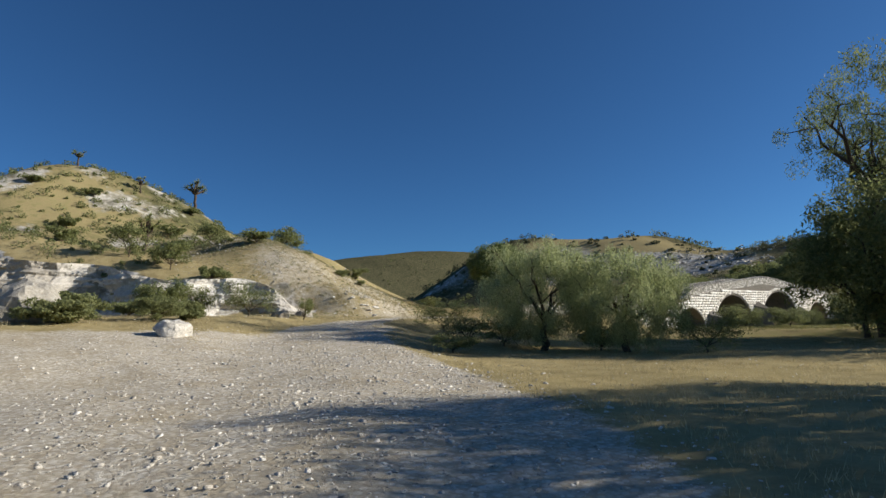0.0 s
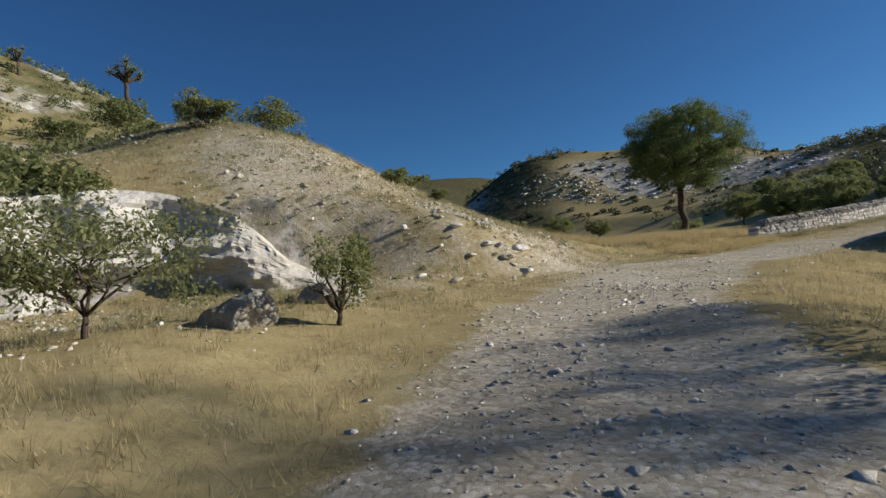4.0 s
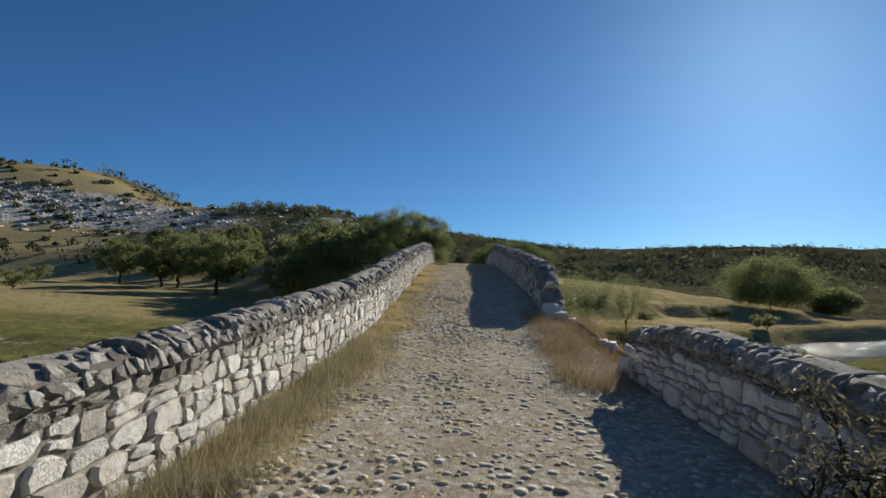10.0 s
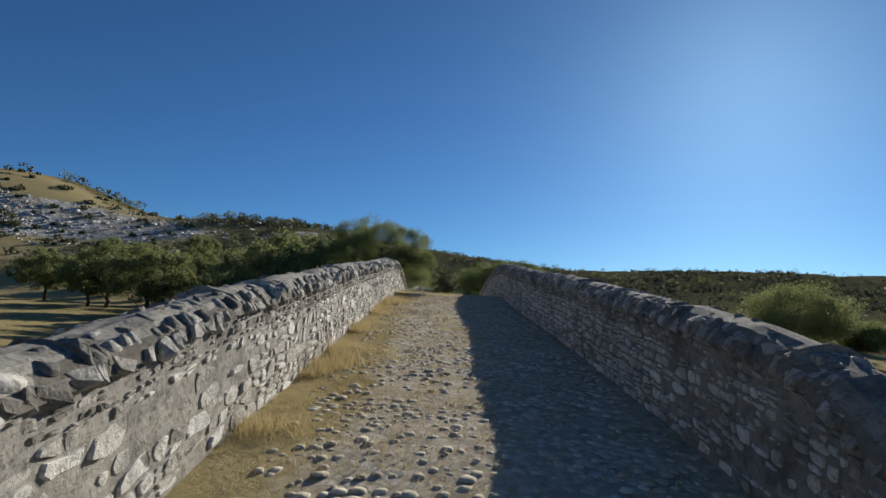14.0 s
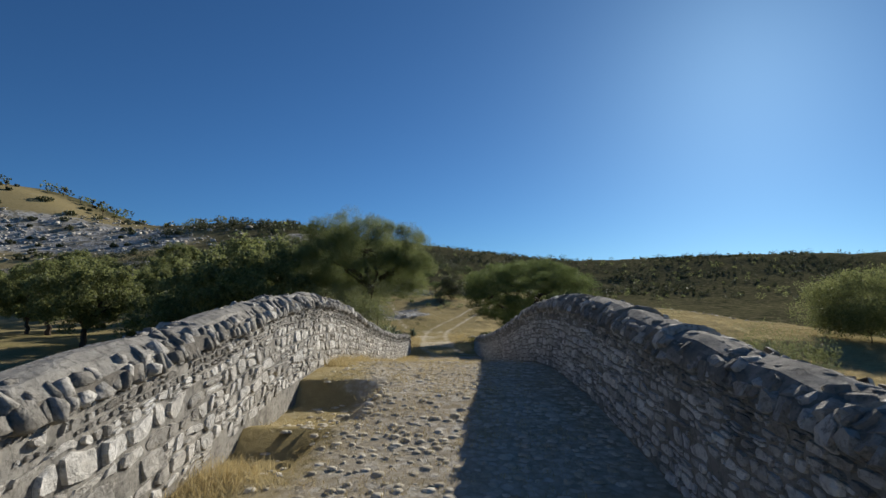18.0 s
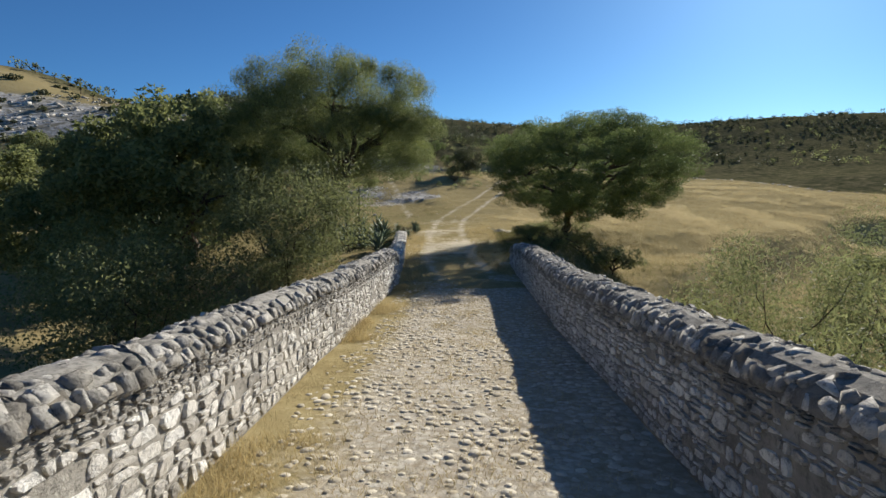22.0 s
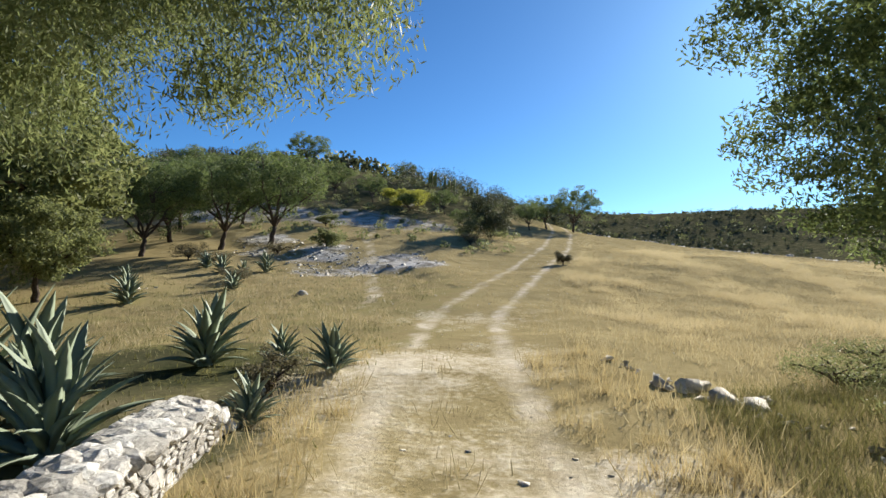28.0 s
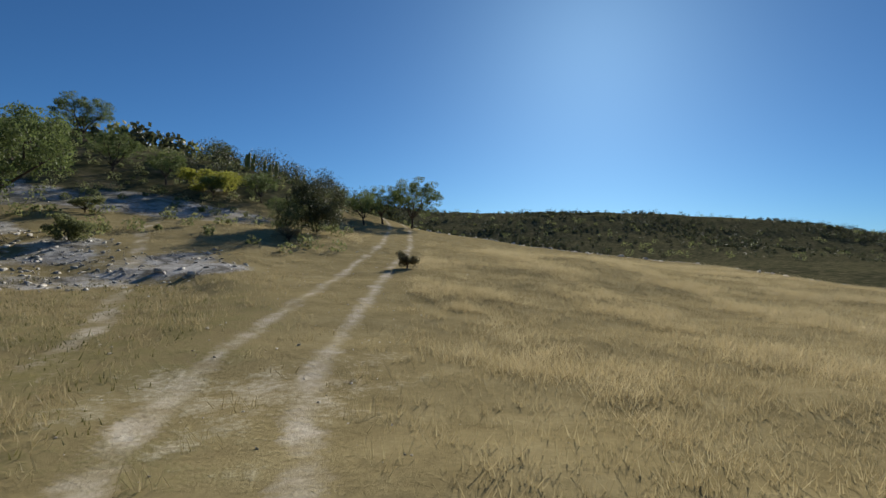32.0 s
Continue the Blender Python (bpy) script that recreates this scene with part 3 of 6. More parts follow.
def lay(parent, name, mset, spots, near, material, shapes=STONES):
    """Stones of a wall: those inside the near stretch each an object, the others joined."""
    rest = {i: [] for i in range(len(shapes))}
    count = 0
    for m, k, y in spots:
        if near[0] <= y <= near[1] and count < 300:
            ob = new(name, mset[k])
            ob.parent = parent
            ob.matrix_local = m
            count += 1
        else:
            rest[k].append(np.array(m)[:3])
    for k, ms in rest.items():
        if ms:
            ob = part(name + "s_joined", joined(name, *shapes[k], ms, material), parent)
            tagged(ob, kind="stuff")


# ---- bridge ----
WALL_T = 0.5


def wall_height(side, y):
    if side < 0:
        return np.interp(y, [-1.2, -0.6, 6, 12, 56, 56.6], [0.55, 0.95, 1.05, 1.12, 1.1, 0.75])
    return np.interp(y, [-9, -8, -4, 2, 10.2, 11.6, 17.1, 17.8, 18.6, 56, 59, 60.5], [0.3, 0.7, 0.95, 1.0, 1.0, 0.75, 0.25, 0.75, 1.1, 1.1, 0.95, 0.6])


def wall_core(name, side, y0, y1, xf, parent, bottom):
    """Mortared core of a parapet between y0 and y1 with a ragged top."""
    v, f = [], []
    ys = np.arange(y0, y1 + 0.01, 0.45)
    r = random.Random(5 + int(y0))
    for i, y in enumerate(ys):
        xi = float(xf(y))
        xo = xi + side * WALL_T
        top = float(road_z(y) + wall_height(side, y)) - 0.07 + r.uniform(-0.02, 0.02)
        lo = float(bottom(y))
        k = side * (0.028 if y < 16.2 else 0.021)
        v += [(xi + k, y, lo), (xi + k, y, top - 0.06)]
        v += [(xi + side * o, y, top + 0.06 - 1.6 * (o - 0.25) ** 2 + r.uniform(-0.012, 0.012)) for o in (0.1, 0.2, 0.3, 0.4)]
        v += [(xo, y, top - 0.06), (xo, y, lo)]
        if i:
            a, b = 8 * i - 8, 8 * i
            for j in range(7):
                f.append((a + j, b + j, b + j + 1, a + j + 1))
    n = len(v) - 8
    f += [tuple(range(8)), tuple(range(n + 7, n - 1, -1))]
    ob = part(name, mesh_of(name, v, f, MORTAR), parent)
    ob.data.materials.append(PLASTER)
    for p in ob.data.polygons:
        p.material_index = 1 if p.center.y > 16.2 else 0
    return ob


def rubble_mesh(name, ring, depth, r, material):
    """One rubble stone from its outline: ring of (along, up), face proud of the joint, rough edges."""
    n = len(ring)
    cy, cz = sum(p[0] for p in ring) / n, sum(p[1] for p in ring) / n
    back = [(0.0, p[0], p[1]) for p in ring]
    mid = [(depth * r.uniform(0.55, 0.8), cy + (p[0] - cy) * 0.97, cz + (p[1] - cz) * 0.97) for p in ring]
    ta, tb = r.uniform(-0.12, 0.12), r.uniform(-0.16, 0.16)
    face = []
    for p in ring:
        k = r.uniform(0.82, 0.95)
        y, z = cy + (p[0] - cy) * k, cz + (p[1] - cz) * k
        face.append((depth * r.uniform(0.9, 1.1) + ta * (y - cy) + tb * (z - cz), y, z))
    v = back + mid + face + [(depth * r.uniform(0.95, 1.25), cy, cz)]
    f = []
    for a in range(n):
        b = (a + 1) % n
        f += [(a, b, n + b, n + a), (n + a, n + b, 2 * n + b, 2 * n + a), (2 * n + a, 2 * n + b, 3 * n)]
    return v, f


def rubble_rings(r, y0, y1, z0, z1, big, wide):
    """Outlines of rough coursed rubble that fills a band of wall, joints left open."""
    out, z, k = [], z0, 0
    lines = [z0]
    while lines[-1] < z1 - 0.05:
        lines.append(min(z1, lines[-1] + r.uniform(0.6, 1.2) * big))
    amp = 0.42 * big

    def line(q, y):
        if q == 0:
            return lines[0]
        return lines[q] + amp * noise.noise((y * 2.1, q * 7.7, z0)) + 0.5 * amp * noise.noise((y * 6.3, q * 3.1, 4.0))

    for q in range(len(lines) - 1):
        y = y0
        s0 = 0.0
        while y < y1:
            h = lines[q + 1] - lines[q]
            w = h * r.uniform(0.7, wide)
            s1 = r.uniform(-0.4, 0.4) * h
            cells = [(0.0, 1.0)]
            if r.random() < 0.3:
                c = r.uniform(0.35, 0.65)
                cells = [(0.0, c), (c, 1.0)]
            for lo, hi in cells:
                pts = []
                for u, t in ((0, 0), (0.3, 0), (0.7, 0), (1, 0), (1, 0.5), (1, 1), (0.65, 1), (0.25, 1), (0, 1), (0, 0.5)):
                    tt = lo + (hi - lo) * t
                    ya = y + s0 * (tt - 0.5) + u * (w + (s1 - s0) * (tt - 0.5))
                    za = line(q, ya) * (1 - tt) + line(q + 1, ya) * tt
                    pts.append([ya, za])
                cy, cz = sum(p[0] for p in pts) / 10, sum(p[1] for p in pts) / 10
                joint = r.uniform(0.006, 0.016)
                for n_, p in enumerate(pts):
                    for ax, c in ((0, cy), (1, cz)):
                        p[ax] -= math.copysign(min(joint, abs(p[ax] - c) * 0.4), p[ax] - c)
                    k_ = r.uniform(0.72, 0.95) if n_ in (0, 3, 5, 8) else r.uniform(0.93, 1.02)
                    p[0], p[1] = cy + (p[0] - cy) * k_, cz + (p[1] - cz) * k_
                out.append((pts, cy, cz))
            y += w
            s0 = s1
    return out


def wall_stones(side, y0, y1, xf, seed, near, parent, inner=True):
    """Rubble face of a parapet: white stones below, a darker weathered band on top."""
    r = random.Random(seed)
    sgn = -side if inner else side
    bands = [(0.0, 0.72, 0.2 if y0 < 12 and inner else 0.15, 2.4, WALL_STONE), (0.72, 1.0, 0.1, 2.6, CAP_STONE)]
    if not inner:
        bands = [(0.0, 1.0, 0.24, 2.6, WALL_STONE)]
    if inner:
        bands = [(b0, b1, k * g, w, m if k == 1 or m is CAP_STONE else OLD_STONE, ya, yb) for b0, b1, g, w, m in bands for ya, yb, k in ((y0, min(y1, 16.4), 1), (max(y0, 16.4), y1, 0.62))]
    else:
        bands = [(*b, y0, y1) for b in bands]
    count = 0
    for b0, b1, bg, wide, mat, ya, yb in bands:
        V, F = [], []
        if yb - ya < 0.3:
            continue
        for pts, cy, cz in rubble_rings(r, ya, yb, b0, b1, bg, wide):
            if cy > yb + 0.05 or cy < ya:
                continue
            hgt = float(wall_height(side, cy)) - 0.09
            plaster = inner and cy > 16.4 and (cy < 20.5 or noise.noise((cy * 0.8, cz * 2.0, seed)) > -0.05)
            if plaster and r.random() < (0.4 if cy < 20.5 else 0.12):
                continue
            depth = r.uniform(0.024, 0.045) if not plaster else r.uniform(0.02, 0.036)
            v, f = rubble_mesh("stone", pts, depth, r, mat)
            sc = hgt / 1.0
            w = []
            for d, y, z in v:
                xi = float(xf(y)) + (0 if inner else side * WALL_T)
                w.append((xi + side * (0.035 if inner else -0.035) + sgn * d, y, float(road_z(y)) + z * sc))
            if near[0] <= cy <= near[1] and count < 300:
                part("stone", mesh_of("stone", w, f, mat), parent)
                count += 1
            else:
                n0 = len(V)
                V += w
                F += [tuple(a + n0 for a in q) for q in f]
        if V:
            tagged(part("stones_joined", mesh_of("stones", V, F, mat), parent), kind="stuff")


def slab_shape(seed):
    """A slab set on edge across the wall: a rounded arch with worn edges, in a unit cube."""
    r = random.Random(seed)
    v, n = [], 11
    lean = r.uniform(-0.1, 0.1)
    for y, k in ((-0.5, 0.92), (-0.34, 1.0), (0.34, 1.0), (0.5, 0.9)):
        for i in range(n):
            a = math.pi * i / (n - 1)
            g = k * (1 + r.uniform(-0.14, 0.08))
            x, z = math.cos(a), math.sin(a)
            v.append((math.copysign(abs(x) ** 0.7, x) * 0.5 * g + lean * z, y + r.uniform(-0.09, 0.09), abs(z) ** 0.75 * g - 0.45))
    f = [(n * q + i, n * q + i + 1, n * q + n + i + 1, n * q + n + i) for q in range(3) for i in range(n - 1)]
    return v, f + [tuple(range(n))[::-1], tuple(range(3 * n, 4 * n))]


CAP_SET = stone_mesh_set(CAP_STONE, "coping_stone")
SLABS = [slab_shape(700 + i) for i in range(10)]
SLAB_SET = [mesh_of("coping_slab", v, f, CAP_STONE) for v, f in SLABS]


def coping(side, y0, y1, xf, seed, near, parent):
    """A mortared barrel over the wall with rough stones bedded in it and here and there a slab on edge."""
    r = random.Random(seed)
    V, F, n = [], [], 9
    for i, y in enumerate(np.arange(y0, y1 + 0.01, 0.16)):
        base = float(road_z(y) + wall_height(side, y)) - 0.2
        for q in range(n):
            a = math.pi * q / (n - 1)
            k = 1 + 0.07 * noise.noise((y * 3.1, q * 0.8, seed))
            V.append((float(xf(y)) + side * (0.25 - 0.262 * math.cos(a) * k), y, base + 0.155 * abs(math.sin(a)) ** 0.8 * k))
        if i:
            F += [(n * i - n + q, n * i - n + q + 1, n * i + q + 1, n * i + q) for q in range(n - 1)]
    F += [tuple(range(n)), tuple(range(len(V) - n, len(V)))]
    part("coping_bed", mesh_of("coping_bed", V, F, MORTAR, True), parent)
    spots = []
    for deg in (10, 42, 75, 108, 142, 172):
        a = radians(deg)
        y = y0 + r.uniform(0, 0.12)
        while y < y1:
            w = r.choice((0.06, 0.08, 0.1, 0.12, 0.16)) * r.uniform(0.8, 1.2)
            base = float(road_z(y) + wall_height(side, y)) - 0.2
            b = a + r.uniform(-0.12, 0.12)
            lift = r.uniform(0.86, 1.0)
            if r.random() < 0.86:
                m = place_mat((float(xf(y)) + side * (0.25 - 0.255 * math.cos(b) * lift), y + w / 2, base + 0.15 * math.sin(b) ** 0.8 * lift),
                              (r.uniform(0.08, 0.15), w * 0.98, r.uniform(0.07, 0.11)), (r.uniform(-0.15, 0.15), side * (a - math.pi / 2) * 0.8 + r.uniform(-0.2, 0.2), r.uniform(-0.2, 0.2)))
                spots.append((m, r.randrange(10), y if deg < 90 else 999))
            y += w
    lay(parent, "coping_stone", CAP_SET, spots, near, CAP_STONE)
    y, slabs = y0 + 0.4, []
    while y < y1:
        m = place_mat((float(xf(y)) + side * 0.25, y, float(road_z(y) + wall_height(side, y)) - 0.115), (0.56, r.uniform(0.05, 0.1), r.uniform(0.18, 0.23)), (r.uniform(-0.2, 0.2), r.uniform(-0.06, 0.06), r.uniform(-0.15, 0.15)))
        slabs.append((m, r.randrange(10), y))
        y += r.uniform(0.4, 2.2)
    lay(parent, "coping_slab", SLAB_SET, slabs, near, CAP_STONE, SLABS)


ARCHES = [(18.0, 2.8, 0.2), (27.0, 4.3, 1.75), (38.0, 4.8, 2.3), (48.5, 2.8, 0.9)]      # middle, half width, height of the crown


def arch_under(y):
    for c, hw, crown in ARCHES:
        if abs(y - c) < hw:
            return crown - 1.0 * hw + hw * math.sqrt(max(0, 1 - ((y - c) / hw) ** 2))
    return -4.6


def build_bridge():
    bridge = tagged(new("bridge"), "old humped stone bridge with rubble parapets and round arches", "bridge")
    ys = [6.2]
    while ys[-1] < 57.5:
        ys.append(ys[-1] + 0.3)
    for c, hw, _ in ARCHES:
        ys += [c - hw + 0.002, c - hw - 0.002, c + hw - 0.002, c + hw + 0.002]
    ys = sorted(ys)
    for side, xf, nm in ((-1, left_x, "spandrel_wall"), (1, right_x, "spandrel_wall")):
        v, f = [], []
        for i, y in enumerate(ys):
            xo = float(xf(y)) + side * (WALL_T + 0.06)
            v += [(xo, y, arch_under(y)), (xo, y, float(road_z(y)) + 0.02)]
            if i:
                f.append((2 * i - 2, 2 * i, 2 * i + 1, 2 * i - 1))
        part(nm, mesh_of(nm, v, f, MORTAR), bridge, "weathered pale rubble masonry")
    v, f = [], []
    for i, y in enumerate(ys):
        v += [(float(left_x(y)) - WALL_T - 0.06, y, arch_under(y)), (float(right_x(y)) + WALL_T + 0.06, y, arch_under(y))]
        if i:
            f.append((2 * i - 2, 2 * i - 1, 2 * i + 1, 2 * i))
    part("vault", mesh_of("vault", v, f, MORTAR), bridge)
    # voussoirs round each arch on the upstream and downstream faces
    r = random.Random(9)
    ring = []
    for c, hw, crown in ARCHES:
        n = int(hw * 9)
        for side, xf in ((-1, left_x), (1, right_x)):
            for j in range(n + 1):
                a = math.pi * j / n
                y, z = c + hw * 1.06 * math.cos(a), crown - hw + hw * 1.06 * math.sin(a) + 0.1
                xo = float(xf(y)) + side * (WALL_T + 0.03)
                ring.append(np.array(place_mat((xo, y, z), (0.22, 0.3, 0.42), (a - math.pi / 2, 0, 0)))[:3])
    tagged(part("arch_stones_joined", joined("arch_stones", *STONES[3], ring, WALL_STONE), bridge), kind="stuff")
    # pointed cutwaters on the piers, downstream
    for yc, zt in ((32.6, 1.2), (22.3, 0.2), (43.2, 0.6)):
        xo = float(right_x(yc)) + WALL_T
        v = [(xo, yc - 1.5, -4.6), (xo + 2.1, yc, -4.6), (xo, yc + 1.5, -4.6), (xo, yc - 1.3, zt - 0.6), (xo + 1.5, yc, zt - 1.2), (xo, yc + 1.3, zt - 0.6), (xo - 0.05, yc, zt)]
        part("cutwater", mesh_of("cutwater", v, [(0, 1, 4, 3), (1, 2, 5, 4), (3, 4, 6), (4, 5, 6)], MORTAR), bridge)
    # big face stones on the spandrels
    face = []
    for side, xf in ((-1, left_x), (1, right_x)):
        z = -3.0
        while z < 2.4:
            y = 7 + r.uniform(0, 0.5)
            while y < 57:
                w = r.uniform(0.3, 0.7)
                if arch_under(y) + 0.25 < z < float(road_z(y)) and arch_under(y + w) + 0.2 < z:
                    xo = float(xf(y)) + side * (WALL_T + 0.03)
                    face.append(np.array(place_mat((xo + side * r.uniform(0, 0.03), y + w / 2, z), (0.2, w * 0.95, 0.27), (0, 0, 0)))[:3])
                y += w
            z += 0.29
    tagged(part("face_stones_joined", joined("face_stones", *STONES[5], face, WALL_STONE), bridge), kind="stuff")
    # deck
    v, f = [], []
    for i, y in enumerate(np.arange(5.8, 58.3, 0.2)):
        for j in range(21):
            x = float(left_x(y)) - 0.2 + (float(right_x(y)) - float(left_x(y)) + 0.4) * j / 20
            v.append((x, y, float(deck_z(x, y)) - 0.02 + 0.012 * noise.noise((x * 1.3, y * 1.3, 0)) - (0.35 if i == 0 else 0.025 * float(sstep(8.8, 6.2, y)))))
        if i:
            for j in range(20):
                a, b = 21 * (i - 1) + j, 21 * i + j
                f.append((a, a + 1, b + 1, b))
    deck = part("roadway", mesh_of("roadway", v, f, GROUND, True), bridge, "worn cobbled roadway with dry grass in the joints")
    me = deck.data
    co = np.zeros(len(me.vertices) * 3)
    me.vertices.foreach_get("co", co)
    co = co.reshape(-1, 3)
    e = co[:, 0] - left_x(co[:, 1])
    g = 0.25 + 0.42 * sstep(0.4, 1.1, e)
    me.attributes.new("gravel", "FLOAT", "POINT").data.foreach_set("value", g.astype(np.float32))
    for way in ("rut_way", "foot_way"):
        me.attributes.new(way, "FLOAT", "POINT").data.foreach_set("value", np.full(len(g), 6.0, np.float32))
    # parapets
    low = lambda y: road_z(y) - 0.5
    lp = part("left_parapet", None, bridge)
    wall_core("core", -1, -1.2, 56.6, left_x, lp, low)
    wall_stones(-1, -1.2, 56.6, left_x, 21, (-1.3, 9.5), lp)
    wall_stones(-1, -1.2, 56.6, left_x, 22, (99, 99), lp, inner=False)
    coping(-1, -1.1, 56.5, left_x, 23, (-1.2, 21), lp)
    # the rough end of the parapet
    z = 0.02
    while z < 0.62:
        x, tall = float(left_x(-1.2)) + 0.02, r.uniform(0.1, 0.17)
        while x > float(left_x(-1.2)) - WALL_T:
            w = r.uniform(0.12, 0.26)
            stone = new("stone", WALL_SET[r.randrange(10)])
            stone.parent = lp
            stone.matrix_local = place_mat((x - w / 2, -1.2 + 0.25 * z - r.uniform(0, 0.06), float(road_z(-1.2)) + z), (w, r.uniform(0.16, 0.3), tall), (r.uniform(-0.15, 0.15), r.uniform(-0.1, 0.1), r.uniform(-0.2, 0.2)))
            x -= w * 0.95
        z += tall * 0.9
    rp = part("right_parapet", None, bridge)
    for y0, y1 in ((-9, 11.6), (17.1, 60.4)):
        wall_core("core", 1, y0, y1, right_x, rp, low)
        wall_stones(1, y0, y1, right_x, 31 + int(y0), (17, 24), rp)
        wall_stones(1, y0, y1, right_x, 33 + int(y0), (99, 99), rp, inner=False)
        coping(1, y0, y1, right_x, 35 + int(y0), (17, 36), rp)
    # tumbled blocks where the parapet has broken away
    for k, (dx, y, dz, sx, sy, sz) in enumerate([(0.22, 17.25, 0.12, 0.5, 0.55, 0.3), (0.25, 16.85, -0.02, 0.45, 0.45, 0.26), (0.12, 17.75, 0.42, 0.42, 0.42, 0.26), (0.3, 17.6, 0.62, 0.4, 0.3, 0.2),
                                                 (0.25, 11.75, 0.2, 0.5, 0.45, 0.3), (0.3, 12.15, 0.0, 0.55, 0.5, 0.3)]):
        ob = part("fallen_block", WALL_SET[k], rp)
        ob.matrix_local = place_mat((float(right_x(y)) + dx, y, float(road_z(y)) + dz), (sx, sy, sz), (0.05 * k, 0.04 * k - 0.1, 0.3 * k))
    return bridge


bridge = build_bridge()

# ---- plants ----
def tube(path, radii, sides=7):
    """A tapered limb along a list of points."""
    v, f = [], []
    for i, (p, r) in enumerate(zip(path, radii)):
        p = Vector(p)
        d = (Vector(path[min(i + 1, len(path) - 1)]) - Vector(path[max(i - 1, 0)])).normalized()
        a = d.orthogonal().normalized()
        b = d.cross(a)
        for k in range(sides):
            t = 2 * math.pi * k / sides
            v.append(tuple(p + float(r) * (math.cos(t) * a + math.sin(t) * b)))
        if i:
            for k in range(sides):
                q = (k + 1) % sides
                f.append(((i - 1) * sides + k, (i - 1) * sides + q, i * sides + q, i * sides + k))
    f.append(tuple(range(len(v) - sides, len(v))))
    return v, f


def limbs_mesh(name, limbs):
    V, F = [], []
    for path, radii in limbs:
        v, f = tube(path, radii)
        n = len(V)
        V += v
        F += [tuple(i + n for i in q) for q in f]
    return mesh_of(name, V, F, BARK, True)


def bend(a, b, r, wob, n=6, sag=0.0):
    """A wandering line of points from a to b."""
    a, b = Vector(a), Vector(b)
    L = (b - a).length
    out = []
    for i in range(n + 1):
        t = i / n
        k = math.sin(math.pi * t) * wob * L
        out.append(a.lerp(b, t) + Vector((r.uniform(-k, k), r.uniform(-k, k), r.uniform(-k, k) * 0.5 + sag * L * math.sin(math.pi * t))))
    return out


def leaves(rs, centres, radii, per, size, droop=0.0, thin=0.45):
    """Small leaf blades in clumps: an array of triangle pairs (quads)."""
    n = len(centres) * per
    c = np.repeat(np.asarray(centres, float), per, 0)
    rad = np.repeat(np.asarray(radii, float), per, 0)
    d = rs.normal(size=(n, 3))
    d /= np.linalg.norm(d, axis=1)[:, None]
    p = c + d * (rs.uniform(0.25, 1.0, (n, 1)) ** 0.6) * rad
    u = rs.normal(size=(n, 3))
    u[:, 2] -= droop * 2.5
    u /= np.linalg.norm(u, axis=1)[:, None]
    w = np.cross(u, rs.normal(size=(n, 3)))
    w /= np.linalg.norm(w, axis=1)[:, None] + 1e-9
    s = size * rs.uniform(0.6, 1.4, (n, 1))
    if droop:
        p[:, 2] -= rs.uniform(0, droop, n)
    return np.stack([p - u * s, p + w * s * thin, p + u * s, p - w * s * thin], 1).reshape(-1, 3)


def tree(name, seed, base, height, crown_c, crown_r, limb_n, material, label, clumps=60, per=110, leaf=0.075, trunk_r=0.2, lean=(0, 0), droop=0.0,
         fork=0.35, flat=1.0, trunk_top=None, category="tree", thin=0.45, clump_r=0.24):
    """Trunk, limbs reaching into the crown, and a crown of leaf clumps at the limb ends."""
    r, rs = random.Random(seed), np.random.RandomState(seed)
    thing = tagged(new(name), label, category)
    thing.location = base
    cx, cy, cz = crown_c
    f0 = Vector(trunk_top) if trunk_top else Vector((cx * fork + lean[0], cy * fork + lean[1], height * fork))
    limbs = [(bend((0, 0, -0.25), f0, r, 0.06), np.linspace(trunk_r * 1.25, trunk_r * 0.75, 7))]
    limbs[0][1][0] *= 1.25
    tips = []
    for i in range(limb_n):
        a = 2 * math.pi * (i + r.uniform(-0.3, 0.3)) / limb_n
        k = r.uniform(0.45, 0.8)
        end = Vector((cx + math.cos(a) * crown_r[0] * k, cy + math.sin(a) * crown_r[1] * k, cz + r.uniform(-0.35, 0.6) * crown_r[2]))
        path = bend(f0, end, r, 0.08, 6, 0.06)
        limbs.append((path, np.linspace(trunk_r * 0.55, trunk_r * 0.14, 7)))
        tips.append(end)
        for j in range(3):
            q = path[r.randrange(2, 6)]
            e2 = q + Vector((r.uniform(-1, 1) * crown_r[0] * 0.45, r.uniform(-1, 1) * crown_r[1] * 0.45, r.uniform(-0.1, 0.6) * crown_r[2]))
            limbs.append((bend(q, e2, r, 0.1, 4), np.linspace(trunk_r * 0.24, trunk_r * 0.06, 5)))
            tips.append(e2)
    part("trunk", limbs_mesh("trunk", limbs), thing)
    cs, rr = [], []
    for i in range(clumps):
        d = Vector((r.gauss(0, 1), r.gauss(0, 1), r.gauss(0, 1))).normalized() * r.uniform(0.35, 1.0) ** 0.5
        if i < len(tips):
            p = tips[i]
        else:
            p = Vector((cx + d.x * crown_r[0], cy + d.y * crown_r[1], cz + d.z * crown_r[2] * (1 if d.z > 0 else flat)))
        cs.append(tuple(p))
        s = clump_r * r.uniform(0.55, 1.25)
        rr.append((crown_r[0] * s, crown_r[1] * s, crown_r[2] * s * 1.15))
    part("crown", tri_mesh("crown", leaves(rs, cs, rr, per, leaf, droop, thin), material, 4), thing)
    return thing


def at_ground(x, y, dz=0.0):
    return (x, y, float(land(x, y)) + dz)



